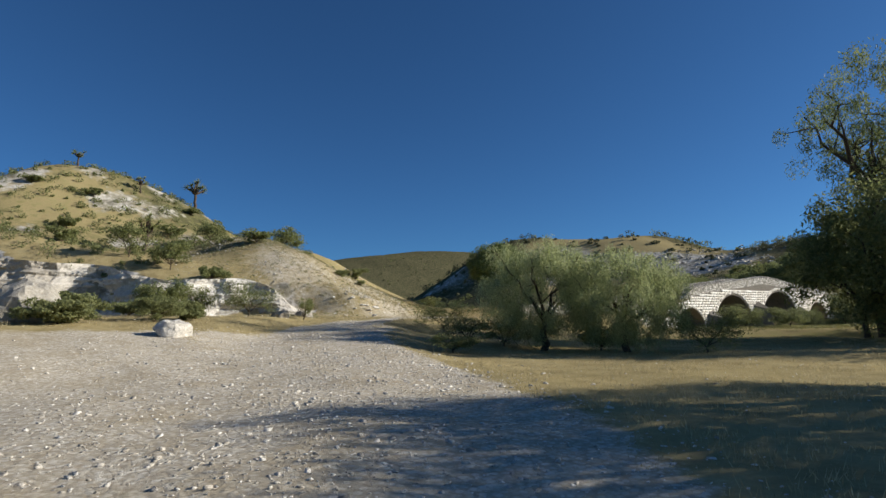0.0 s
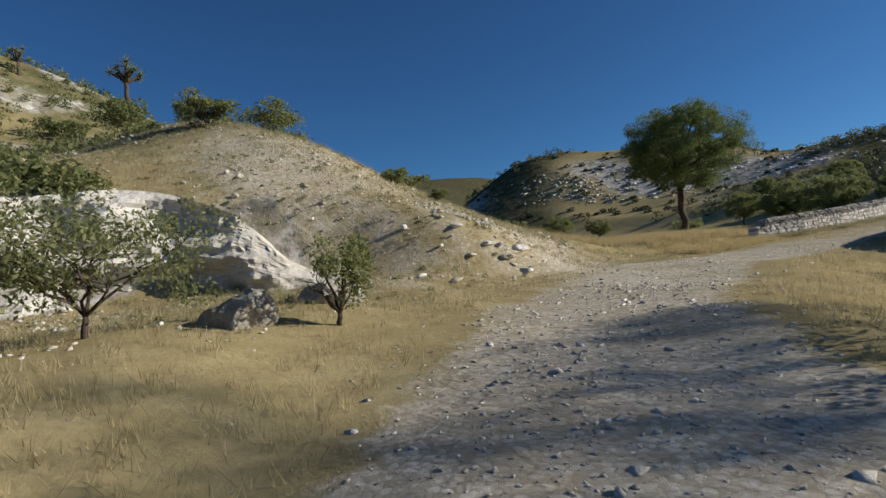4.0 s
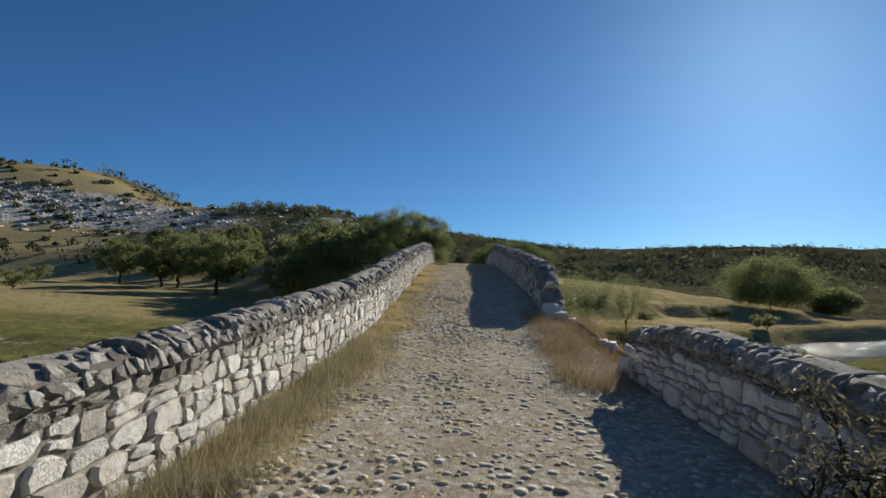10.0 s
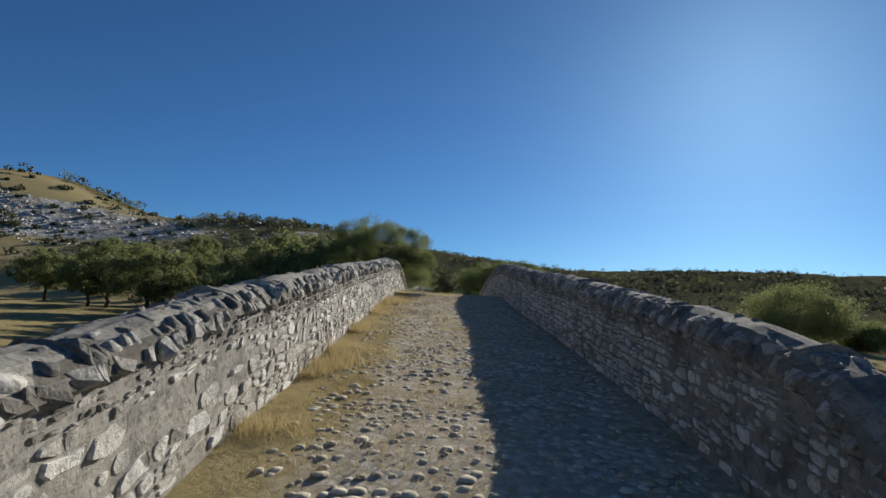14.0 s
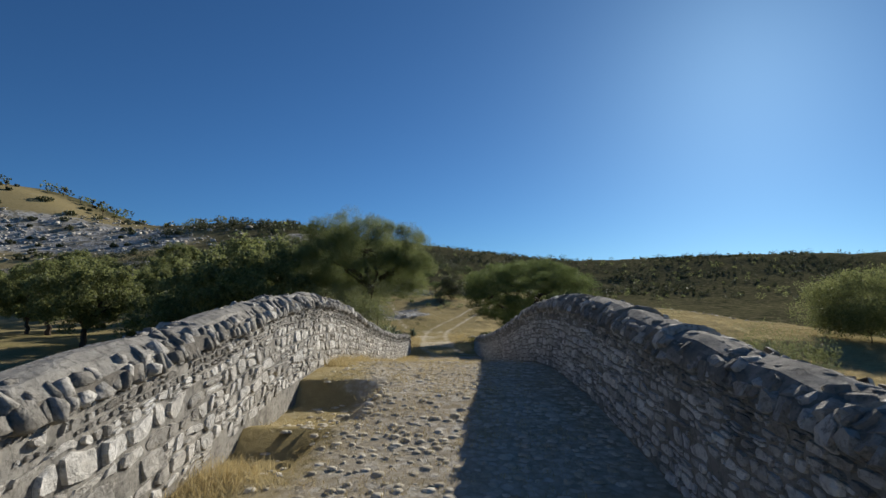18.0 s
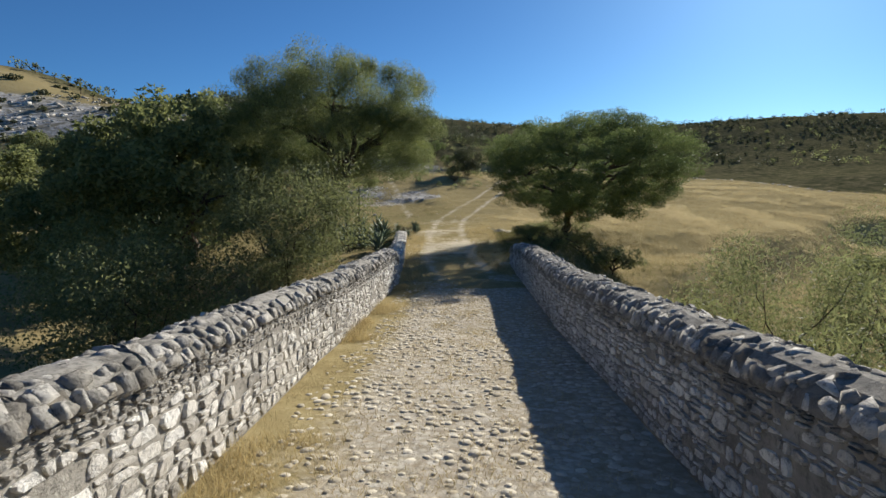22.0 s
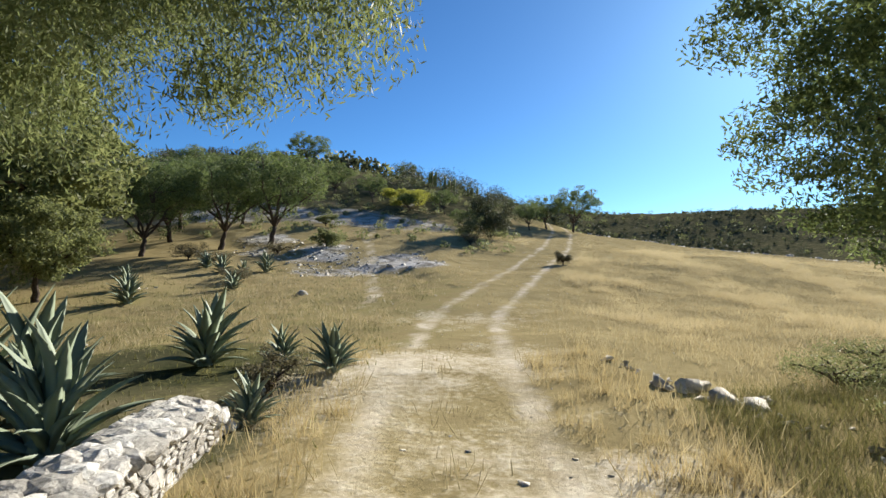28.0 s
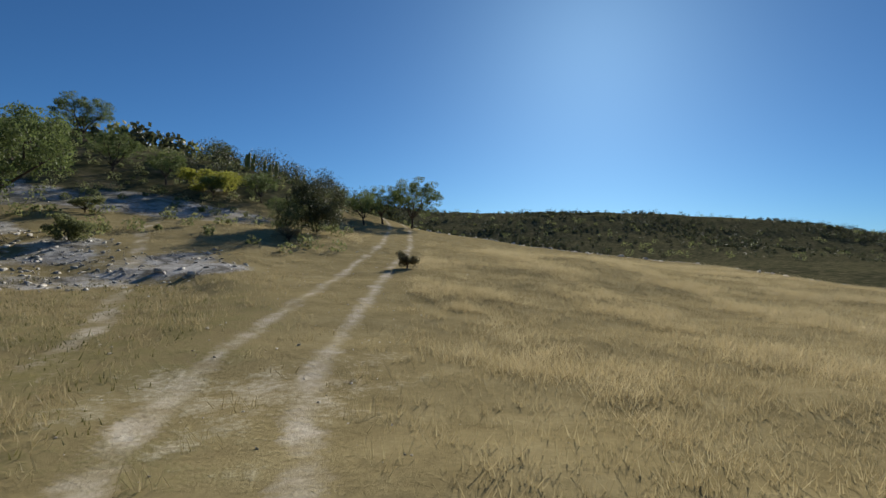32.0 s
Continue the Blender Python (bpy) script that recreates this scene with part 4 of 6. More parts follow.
# the lone mesquite in the grass before the bridge
tree("mesquite_tree", 1, at_ground(-8.4, -0.4), 7.4, (0.35, 0, 5.0), (3.3, 3.2, 2.3), 8, LEAF_MESQUITE,
     "mesquite tree with a dark bent trunk standing in dry golden grass", 300, 460, 0.046, 0.19, lean=(-0.3, 0), fork=0.42, clump_r=0.16, thin=0.34)
# the leaning pepper tree beside the far end
tree("pepper_tree", 2, at_ground(-8.9, 68.8), 10.5, (1.2, 0.0, 6.5), (6.0, 4.4, 3.5), 9, LEAF_PEPPER,
     "large drooping pepper tree with leaning dark trunks at the bridge end", 300, 1150, 0.05, 0.3, droop=0.45, fork=0.4, trunk_top=(2.3, -0.5, 4.0), thin=0.21, clump_r=0.15)
# the spreading mesquite on the other side
tree("mesquite_tree", 3, at_ground(4.5, 69.8), 6.8, (0.7, -2.0, 4.05), (4.9, 6.0, 2.3), 10, LEAF_MESQUITE,
     "spreading flat-topped mesquite with several dark trunks beside the roadway", 760, 480, 0.037, 0.21, fork=0.2, flat=1.3, clump_r=0.11, thin=0.32)
# willows by the riverbed track
tree("willow_tree", 4, at_ground(18.7, -18.6), 5.8, (0, 0, 3.2), (3.3, 2.9, 2.4), 7, LEAF_WILLOW,
     "drooping green willow with dark stems beside the stony track", 190, 420, 0.06, 0.16, clump_r=0.16, droop=0.7, fork=0.25, thin=0.18)
tree("willow_tree", 5, at_ground(22.2, -17.0), 5.0, (0, 0, 2.7), (3.2, 2.7, 2.1), 7, LEAF_WILLOW,
     "bushy green willow with gnarled stems beside the stony track", 180, 420, 0.06, 0.15, clump_r=0.16, droop=0.7, fork=0.25, thin=0.18)
tree("willow_tree", 6, at_ground(40.5, -18), 8, (0, 0, 5.4), (4.4, 4.4, 2.6), 8, LEAF_WILLOW,
     "large willow throwing its shade over the riverbed", 200, 220, 0.09, 0.3, droop=0.9, fork=0.3, thin=0.25, clump_r=0.2)
tree("tall_tree", 7, at_ground(24.5, 4.5), 19, (0.6, 0, 14.0), (5.0, 5.0, 4.6), 11, LEAF_PEPPER,
     "tall feathery tree with thin bare twigs by the river", 130, 150, 0.12, 0.3, droop=0.4, fork=0.45, thin=0.22, clump_r=0.17)
for i, (x, y, s) in enumerate([(24, 3, 1.25), (27.5, 0.5, 1.6), (30.5, -2, 1.5), (25.5, 9, 1.9), (30, 6, 2.0), (34, 2, 1.8), (29, 13, 2.0)]):
    tree("willow_tree", 300 + i, at_ground(x, y), 6.0 * s, (0, 0, 3.3 * s), (3.2 * s, 3.2 * s, 2.9 * s), 7, LEAF_DARK,
         "dark bushy tree in the thicket by the river", 110, 170, 0.12, 0.17, fork=0.22, thin=0.35, clump_r=0.2)

oak = tree("oak_tree", 11, at_ground(-33.4, 75.4), 5, (0, 0, 3.1), (2.7, 2.7, 2.0), 7, LEAF_DARK, "dark rounded evergreen tree on the valley floor", 150, 150, 0.078, 0.15, fork=0.25, clump_r=0.18)
oak.scale = (1.75, 1.75, 1.6)
tagged(oak, group="evergreen trees in the valley")
GROVE = [(-59.2, 94.8, 1.6), (-43.5, 84.5, 1.7), (-47.0, 86.0, 1.35), (-54, 110, 1.3), (-30, 98, 1.5), (-26, 88, 1.7), (-20, 84, 1.8), (-17, 72, 2.0), (-22, 77, 1.8), (-14, 65, 1.75),
         (-20, 66, 1.4), (-27, 108, 0.9), (-34, 114, 1.0), (-16.5, 82, 0.75), (-45, 112, 1.3), (-60, 118, 1.3), (-70, 126, 1.3),
         (-40, 100, 1.4), (-52, 128, 1.4), (-80.2, 57.8, 1.3), (-68.5, 47.5, 1.0), (-60, 49, 0.8)]
for i, (x, y, s) in enumerate(GROVE):
    copy_thing(oak, pose(*at_ground(x, y, -0.05), 0, 0, 57 * i)).scale = (s, s, s * 0.95)

acacia = tree("acacia_tree", 12, at_ground(-14.9, 98.4), 4.2, (0.2, 0, 2.75), (2.4, 2.3, 1.35), 7, LEAF_MESQUITE, "small flat-crowned acacia on the stony slope", 110, 140, 0.058, 0.11,
              fork=0.2, flat=0.8, clump_r=0.18, lean=(0.15, 0.1), thin=0.3)
tagged(acacia, group="acacias on the slope")
acacia.scale = (1.5, 1.5, 1.55)
for i, (x, y, s) in enumerate([(-17.6, 97.3, 1.4), (-20.5, 94, 1.3), (-22, 99.5, 1.4), (-25.5, 95, 1.5), (-24, 104, 1.3), (-19.5, 104.5, 1.1), (8.9, 126, 1.25), (5.6, 123.5, 0.9), (3.4, 119.5, 0.7), (-27, 118, 1.1), (-22.5, 121, 1.0), (-17, 121.5, 0.9), (-12.5, 120, 0.7), (-5, 118, 0.6), (-1.5, 114.5, 0.55),
                               (-24, 134, 1.2), (-36, 128, 1.2), (-12, 142, 0.7), (2, 140, 0.6), (-8.5, 117, 0.45), (-3.5, 114, 0.4)]):
    copy_thing(acacia, pose(*at_ground(x, y, -0.05), 0, 0, 71 * i)).scale = (s, s, s)


def shrub(name, seed, x, y, rx, h, material, label, per=120, clumps=26, leaf=0.042, droop=0.0, thin=0.45):
    return tree(name, seed, at_ground(x, y), h, (0, 0, h * 0.52), (rx, rx, h * 0.46), 7, material, label, clumps, per, leaf, 0.05, fork=0.12, category="shrub", droop=droop,
                thin=thin, clump_r=0.32)


shrub("shrub", 21, 1.7, -28.6, 2.1, 2.5, LEAF_SHRUB, "rounded olive bush against the white bank", 200, 40)
shrub("shrub", 22, 0.2, -31.4, 1.3, 2.7, LEAF_DARK, "dark upright bush against the white bank", 160, 30)
shrub("shrub", 23, 2.5, -25.2, 0.8, 1.6, LEAF_DARK, "scraggly dark bush growing from a white rock", 90, 20)
shrub("shrub", 28, -10.4, -17.4, 0.6, 0.8, LEAF_DARK, "dark bush on the crest of the stony slope", 200, 40, 0.03)
shrub("shrub", 29, -9.6, -15.8, 0.5, 0.6, LEAF_DARK, "small dark bush on the crest of the stony slope", 160, 30, 0.025)
shrub("shrub", 201, 16.8, -19.6, 1.5, 1.5, LEAF_DARK, "dark twiggy thicket under the willows", 160, 34)
shrub("shrub", 202, 17.0, -17.2, 1.7, 1.9, LEAF_DARK, "dark twiggy thicket under the willows", 160, 34)
shrub("shrub", 203, 20.4, -16.6, 1.6, 1.5, LEAF_DARK, "dark twiggy thicket under the willows", 160, 34)
shrub("shrub", 204, 24.8, -15.0, 1.8, 1.8, LEAF_DARK, "dark twiggy thicket under the willows", 160, 34)
shrub("shrub", 205, 8.6, -34.6, 1.3, 1.3, LEAF_SHRUB, "lush green prickly bush below the white bank", 220, 50, 0.04)
shrub("shrub", 206, 7.4, -33.2, 1.0, 1.0, LEAF_SHRUB, "lush green prickly bush below the white bank", 200, 44, 0.07)
shrub("shrub", 207, 11.0, -38.4, 1.4, 1.0, LEAF_SHRUB, "dry green bush beside the stony track", 180, 40, 0.07)
shrub("shrub", 208, -3.4, -33.4, 1.8, 3.0, LEAF_DARK, "dark bush on top of the white bank", 180, 44, 0.07)
shrub("shrub", 24, 18.8, -24.0, 1.3, 0.9, LEAF_SHRUB, "low twiggy bush at the edge of the track")
shrub("shrub", 25, 15.4, -20.8, 1.8, 1.3, LEAF_SHRUB, "tangled bush at the edge of the track", 150, 30)
shrub("shrub", 26, 10.2, -19.0, 2.2, 2.0, LEAF_DARK, "dark thicket beside the bend of the track", 170, 36)
shrub("shrub", 27, 7.4, -12.0, 1.8, 1.9, LEAF_DARK, "dark thicket beside the bridge ramp", 150, 34)
for i, (x, y, r, h) in enumerate([(2.45, 3.4, 0.42, 0.7), (2.5, 4.7, 0.45, 0.85), (2.55, 5.7, 0.4, 0.75), (2.5, 6.9, 0.45, 0.85), (2.45, 8.8, 0.4, 0.7), (2.45, 1.2, 0.4, 0.6), (2.6, -2.6, 0.4, 0.5)]):
    shrub("weed_bush", 30 + i, x - 0.35, y, r + 0.12, h + 0.25, LEAF_DRY, "dusty withered weed bush along the foot of the parapet", 80, 36, 0.022, droop=0.1, thin=0.28)
shrub("wide_tree", 211, 46.5, 90.0, 6.4, 8.2, LEAF_DARK, "dark dome-shaped tree standing in the golden field", 420, 150, 0.1)
shrub("wide_tree", 212, 57.0, 92.0, 3.6, 4.4, LEAF_DARK, "dark dome-shaped tree standing in the golden field", 360, 120, 0.1)
shrub("shrub", 41, -7.2, 60.0, 2.9, 4.7, LEAF_SHRUB, "tall grey-green twiggy bush below the parapet", 420, 100, 0.048, thin=0.34)
shrub("shrub", 42, -10.5, 56.0, 3.0, 4.4, LEAF_SHRUB, "dense dark bush below the parapet", 240, 80, 0.055)
shrub("shrub", 43, -13.5, 59.5, 3.0, 5.0, LEAF_PEPPER, "dense dark bush in the hollow beside the bridge", 240, 80, 0.06)
shrub("shrub", 44, 5.2, 62.5, 1.3, 1.5, LEAF_SHRUB, "leafy bush beside the parapet end", 150, 30)
shrub("shrub", 45, 4.4, 66.6, 1.2, 1.1, LEAF_SHRUB, "leafy bush at the foot of the spreading tree", 150, 30)
shrub("shrub", 46, 6.8, 57.5, 2.2, 2.6, LEAF_SHRUB, "tall reedy bush below the parapet", 160, 34, droop=0.2)
shrub("shrub", 47, 9.5, 49.0, 2.4, 4.6, LEAF_SHRUB, "tall feathery bush standing below the bridge", 170, 40, 0.07)
shrub("shrub", 48, 7.0, 43.0, 1.8, 4.2, LEAF_SHRUB, "tall feathery bush standing below the bridge", 150, 36, 0.07)
for i, (x, y, r, h) in enumerate([(6.3, 52.5, 2.2, 4.9), (10.5, 55.0, 2.6, 5.2), (5.0, 47.0, 1.7, 4.4), (13.5, 51.0, 2.4, 5.0), (5.4, 38.5, 1.5, 4.3)]):
    shrub("shrub", 220 + i, x, y, r, h, LEAF_SHRUB, "tall feathery yellow-green bush below the parapet", 330, 60, 0.05, droop=0.25, thin=0.22)
shrub("shrub", 58, 7.4, 19.5, 2.2, 2.6, LEAF_SHRUB, "green leafy bush on the river bank beside the bridge", 260, 60, 0.05)
shrub("shrub", 59, 10.2, 22.6, 1.9, 2.0, LEAF_SHRUB, "green leafy bush on the river bank beside the bridge", 240, 50, 0.05)
shrub("shrub", 49, 3.9, 24.0, 1.3, 2.4, LEAF_SHRUB, "green bush against the bridge wall", 150, 26)
shrub("shrub", 50, -8.8, 118.7, 2.4, 2.1, LEAF_YELLOW, "yellow-green flowering bush on the slope", 200, 34, 0.08)
shrub("shrub", 51, -13.8, 107.3, 1.0, 1.1, LEAF_SHRUB, "round green bush on the stony slope")
shrub("shrub", 52, -0.7, 107.6, 1.9, 3.7, LEAF_FAR, "large dark bush beside the rutted track", 260, 60, 0.06)
shrub("shrub", 53, -2.4, 105.8, 1.3, 2.0, LEAF_SHRUB, "brownish bush beside the rutted track", 160, 30)
shrub("shrub", 71, -11.2, 98.4, 1.0, 1.2, LEAF_SHRUB, "round green bush among the grey ledges", 200, 40)
for i, (x, y, r, h) in enumerate([(-2.2, 102.6, 0.9, 0.9), (-13.6, 96.4, 0.8, 0.7), (-12.4, 88.2, 0.9, 0.7), (-15.6, 92.6, 1.1, 0.9), (-17.5, 93.5, 1.2, 1.0)]):
    shrub("weed_bush", 330 + i, x, y, r, h, LEAF_DRY, "brown withered scrub at the edge of the grey ledges", 130, 34, 0.03, thin=0.3)
shrub("shrub", 54, 3.2, 96.0, 0.55, 0.8, LEAF_DRY, "small dry bush between the ruts")
shrub("shrub", 55, -4.2, 71.2, 0.45, 0.55, LEAF_DRY, "dry twiggy bush at the end of the low wall", 70, 20, 0.025)
shrub("shrub", 56, 2.5, 68.4, 0.9, 0.7, LEAF_SHRUB, "dusty weeds beside the rutted track", 160, 30, 0.04)
for i, (x, y, r, h) in enumerate([(2.9, 64.2, 1.0, 0.9), (2.3, 66.2, 0.9, 0.8), (3.6, 66.0, 1.1, 1.1), (3.1, 69.8, 0.9, 0.7), (2.0, 62.6, 0.7, 0.6), (4.4, 64.4, 1.2, 1.2), (3.4, 72.3, 0.8, 0.6), (4.6, 73.4, 0.9, 0.7), (4.2, 71.2, 0.8, 0.6), (5.6, 72.0, 0.9, 0.8)]):
    shrub("weed_bush", 310 + i, x, y, r, h, LEAF_SHRUB, "dusty twiggy weeds under the spreading tree", 110, 36, 0.022, droop=0.1, thin=0.3)
for i, (x, y, r, h) in enumerate([(-20, -12, 1.4, 1.6), (-30, 4, 1.6, 1.8), (-24, 12, 1.8, 2.0), (-40, 20, 2, 2.2), (-16, 22, 1.2, 1.2), (-36, 40, 2, 2.4), (-60, 40, 2.2, 2.6), (-50, 62, 2, 2.4),
                                  (-62, 80, 2.4, 2.8), (30, 60, 1.6, 1.8), (22, 72, 1.4, 1.3), (34, 80, 1.8, 1.8)]):
    shrub("shrub", 60 + i, x, y, r, h, LEAF_SHRUB, "scattered green bush on the valley floor", 90, 24, 0.1)


# ---- agaves ----
def agave_leaf_mesh():
    v, f = [], []
    n = 9
    for i in range(n):
        t = i / (n - 1)
        w = 0.054 * (0.55 + 0.9 * math.sin(math.pi * min(t * 1.25, 1) * 0.62)) * (1 - t ** 2.6) + 0.002
        y = t * (1 - 0.12 * t)
        z = 0.16 * t ** 2.2 * -1.0 + 0.05 * math.sin(t * 3)
        v += [(-w, y, z + 0.05 * (1 - t)), (-w * 0.4, y, z), (w * 0.4, y, z), (w, y, z + 0.05 * (1 - t)), (0, y, z - 0.05 * (1 - t) - 0.006)]
        if i:
            a, b = 5 * (i - 1), 5 * i
            f += [(a, a + 1, b + 1, b), (a + 1, a + 2, b + 2, b + 1), (a + 2, a + 3, b + 3, b + 2), (a + 3, a + 4, b + 4, b + 3), (a + 4, a, b, b + 4)]
    return mesh_of("leaf", v, f, LEAF_AGAVE, True)


AGAVE_LEAF = agave_leaf_mesh()


def agave(seed, x, y, size, label):
    r = random.Random(seed)
    thing = tagged(new("agave"), label, "agave", "agaves by the low wall")
    thing.location = at_ground(x, y, -0.03)
    core = bmesh.new()
    bmesh.ops.create_icosphere(core, subdivisions=1, radius=0.16 * size, matrix=Matrix.Translation((0, 0, 0.1 * size)))
    me = bpy.data.meshes.new("heart")
    core.to_mesh(me)
    core.free()
    me.materials.append(LEAF_AGAVE)
    part("heart", me, thing)
    n = 34
    for i in range(n):
        t = i / (n - 1)
        ob = new("leaf", AGAVE_LEAF)
        ob.parent = thing
        s = size * r.uniform(0.85, 1.15) * (0.8 + 0.35 * t)
        ob.matrix_local = Matrix.LocRotScale((0, 0, 0.12 * size * t), Euler((radians(24 + 62 * t + r.uniform(-9, 9)), r.uniform(-0.25, 0.25), 2.4 * i + r.uniform(-0.2, 0.2)), "XYZ"), (s, s, s))
    return thing


AGAVES = [(-6.15, 73.4, 1.15), (-3.7, 72.4, 0.7), (-6.6, 67.6, 1.3), (-5.6, 66.3, 1.2), (-8.0, 66.0, 1.25), (-5.0, 68.6, 1.1), (-6.4, 70.0, 1.2), (-8.3, 71.4, 1.2), (-4.6, 64.6, 1.0),
          (-9.0, 63.8, 1.1), (-4.9, 73.6, 0.6), (-13.6, 82.5, 1.0), (-15.2, 84.8, 0.9), (-11.6, 86.2, 0.8), (-7.3, 63.2, 1.1), (-3.9, 69.9, 0.5), (-14.0, 90.2, 0.9), (-12.7, 89.6, 0.75), (-12.2, 91.2, 1.0), (-15.2, 91.0, 0.8)]
for i, (x, y, s) in enumerate(AGAVES):
    agave(200 + i, x, y, s, "large grey-green agave rosette beside the low wall" if y < 75 else "agave rosette among the trees")
for i, (x, y, h) in enumerate([(-6.6, 67.3, 3.4), (-5.9, 67.0, 3.0)]):
    r = random.Random(70 + i)
    stalk = new("agave_stalk", limbs_mesh("agave_stalk", [(bend((0, 0, -0.1), (0.06, 0.02, h), r, 0.01), np.linspace(0.07, 0.035, 7))]))
    stalk.location = at_ground(x, y)
    tagged(stalk, "dead dry flower stalk rising from the agaves", "plant stalk")


# ---- yuccas and dark trees on the hill ----
def yucca_tree(seed, x, y, h, label):
    r = random.Random(seed)
    thing = tagged(new("yucca_tree"), label, "yucca", "yuccas on the hill")
    thing.location = at_ground(x, y, -0.1)
    limbs, tips = [], []
    top = Vector((r.uniform(-0.1, 0.1) * h, r.uniform(-0.1, 0.1) * h, h * 0.5))
    limbs.append((bend((0, 0, 0), top, r, 0.04), np.linspace(0.05 * h, 0.035 * h, 7)))
    for i in range(9):
        a = i * 0.8 + r.uniform(-0.3, 0.3)
        k = r.uniform(0.12, 0.34)
        e = top + Vector((math.cos(a) * h * k, math.sin(a) * h * k, h * r.uniform(0.05, 0.45)))
        limbs.append((bend(top, e, r, 0.06), np.linspace(0.032 * h, 0.022 * h, 7)))
        tips.append(e)
    part("trunk", limbs_mesh("trunk", limbs), thing)
    rs = np.random.RandomState(seed)
    blades = []
    for e in tips:
        d = rs.normal(size=(70, 3))
        d /= np.linalg.norm(d, axis=1)[:, None]
        d[:, 2] = d[:, 2] * 0.8 + 0.1
        w = np.cross(d, (0.3, 0.5, 0.8))
        c = np.array(e)
        L = h * 0.17 * rs.uniform(0.8, 1.2, (70, 1))
        blades.append(np.stack([c - w * 0.012 * h, c + w * 0.012 * h, c + d * L], 1).reshape(-1, 3))
    part("spiky_leaves", tri_mesh("spiky_leaves", np.concatenate(blades), LEAF_DARK), thing)
    return thing


for i, (x, y, h) in enumerate([(-43.5, -40, 2.6), (-45, -25.8, 4.6), (-40, -33, 2.4), (-20, -33.5, 4.0), (-38, -48, 1.8), (-52, -36, 1.8), (-34, -24, 2.2)]):
    yucca_tree(80 + i, x, y, h, "branched yucca with spiky tufts on the dry hill")
for i, (x, y, r, h) in enumerate([(-9.5, -32.2, 1.7, 3.0), (-13, -35, 2.0, 2.8), (-6.5, -29.5, 1.4, 1.6), (-24, -27, 2.0, 2.6), (-30, -30, 1.4, 1.6), (-28, -40, 1.2, 1.4), (-36, -38, 1.0, 1.2),
                                  (-21, -40, 1.3, 1.4), (-33, -20, 1.8, 2.2), (-26, -18, 2.2, 2.4), (-20, -20, 2.0, 2.2), (-16, -24, 1.6, 1.8), (-40, -27, 1.2, 1.2), (-37, -44, 1.0, 1.0), (3, -35.5, 1.7, 1.4),
                                  (6, -38, 1.5, 1.4), (0, -39, 1.6, 1.5), (-4, -41, 1.8, 1.8)]):
    shrub("shrub", 90 + i, x, y, r, h, LEAF_DARK if i < 14 else LEAF_SHRUB, "dark scrubby bush on the dry hillside" if i < 14 else "green prickly bush below the white bank", 100, 24, 0.09)


# ---- columnar cacti on the ridge ----
def cactus(seed, x, y, h):
    """A clump of upright ribbed columns."""
    r = random.Random(seed)
    thing = tagged(new("columnar_cactus"), "clump of tall columnar cactus on the ridge", "cactus", "cacti on the ridge")
    thing.location = at_ground(x, y, -0.1)
    for i in range(5):
        dx, dy, hh = r.uniform(-0.9, 0.9), r.uniform(-0.9, 0.9), h * r.uniform(0.6, 1.0)
        v, f = tube([(dx, dy, 0), (dx, dy, hh * 0.5), (dx + 0.05, dy, hh * 0.93), (dx + 0.05, dy, hh)], [0.15, 0.17, 0.14, 0.05], 10)
        part("column", mesh_of("column", v, f, LEAF_DARK, True), thing)
    return thing


for i, (x, y, h) in enumerate([(-5.5, 131, 1.8), (-8.0, 134, 2.0), (-2.5, 131.5, 1.5)]):
    cactus(400 + i, x, y, h)
for i, (x, y, h) in enumerate([(-150, 203, 4.2), (-146, 224, 3.4), (-136, 226, 3.6), (-128, 220, 3.2), (-120, 214, 3.0), (-140, 225, 2.6)]):
    yucca_tree(420 + i, x, y, h, "yucca with spiky tufts on the far bare hilltop")


# ---- rocks ----
def boulder(seed, x, y, size, label, flat=0.7):
    """A broken block: rough planes cut from a ball, pitted and weathered."""
    r = random.Random(seed)
    cuts = []
    for i in range(15):
        n = Vector((r.gauss(0, 1), r.gauss(0, 1), r.gauss(0, 1))).normalized()
        cuts.append((n, r.uniform(0.62, 0.95)))
    bm = bmesh.new()
    bmesh.ops.create_icosphere(bm, subdivisions=4, radius=1)
    off = Vector((seed * 3.1, seed * 1.7, 0))
    for v in bm.verts:
        k = min([1.0] + [d / max(1e-3, n.dot(v.co)) for n, d in cuts if n.dot(v.co) > 0.05])
        p = v.co * 1.3 + off
        k *= 1 + 0.13 * noise.noise(p * 1.4) + 0.07 * noise.noise(p * 4) + 0.035 * noise.noise(p * 10)
        v.co = Vector((v.co.x * k * size, v.co.y * k * size, v.co.z * k * size * flat))
    me = bpy.data.meshes.new("boulder")
    bm.to_mesh(me)
    bm.free()
    me.materials.append(BOULDER_STONE if flat > 0.5 else WHITE_ROCK)
    ob = new("boulder", me)
    ob.location = at_ground(x, y, size * flat * (0.1 if flat > 0.45 else -0.8))
    return tagged(ob, label, "boulder")


def outcrop():
    """A broken white limestone face with level beds along the foot of the hill."""
    thing = tagged(new("rock_outcrop"), "broken white limestone bank at the foot of the hill", "rock face")
    nh = 30
    for k in range(11):
        rock_face(thing, np.arange(-25 + 4.7 * k, -25 + 4.7 * (k + 1) + 0.16, 0.15), nh)


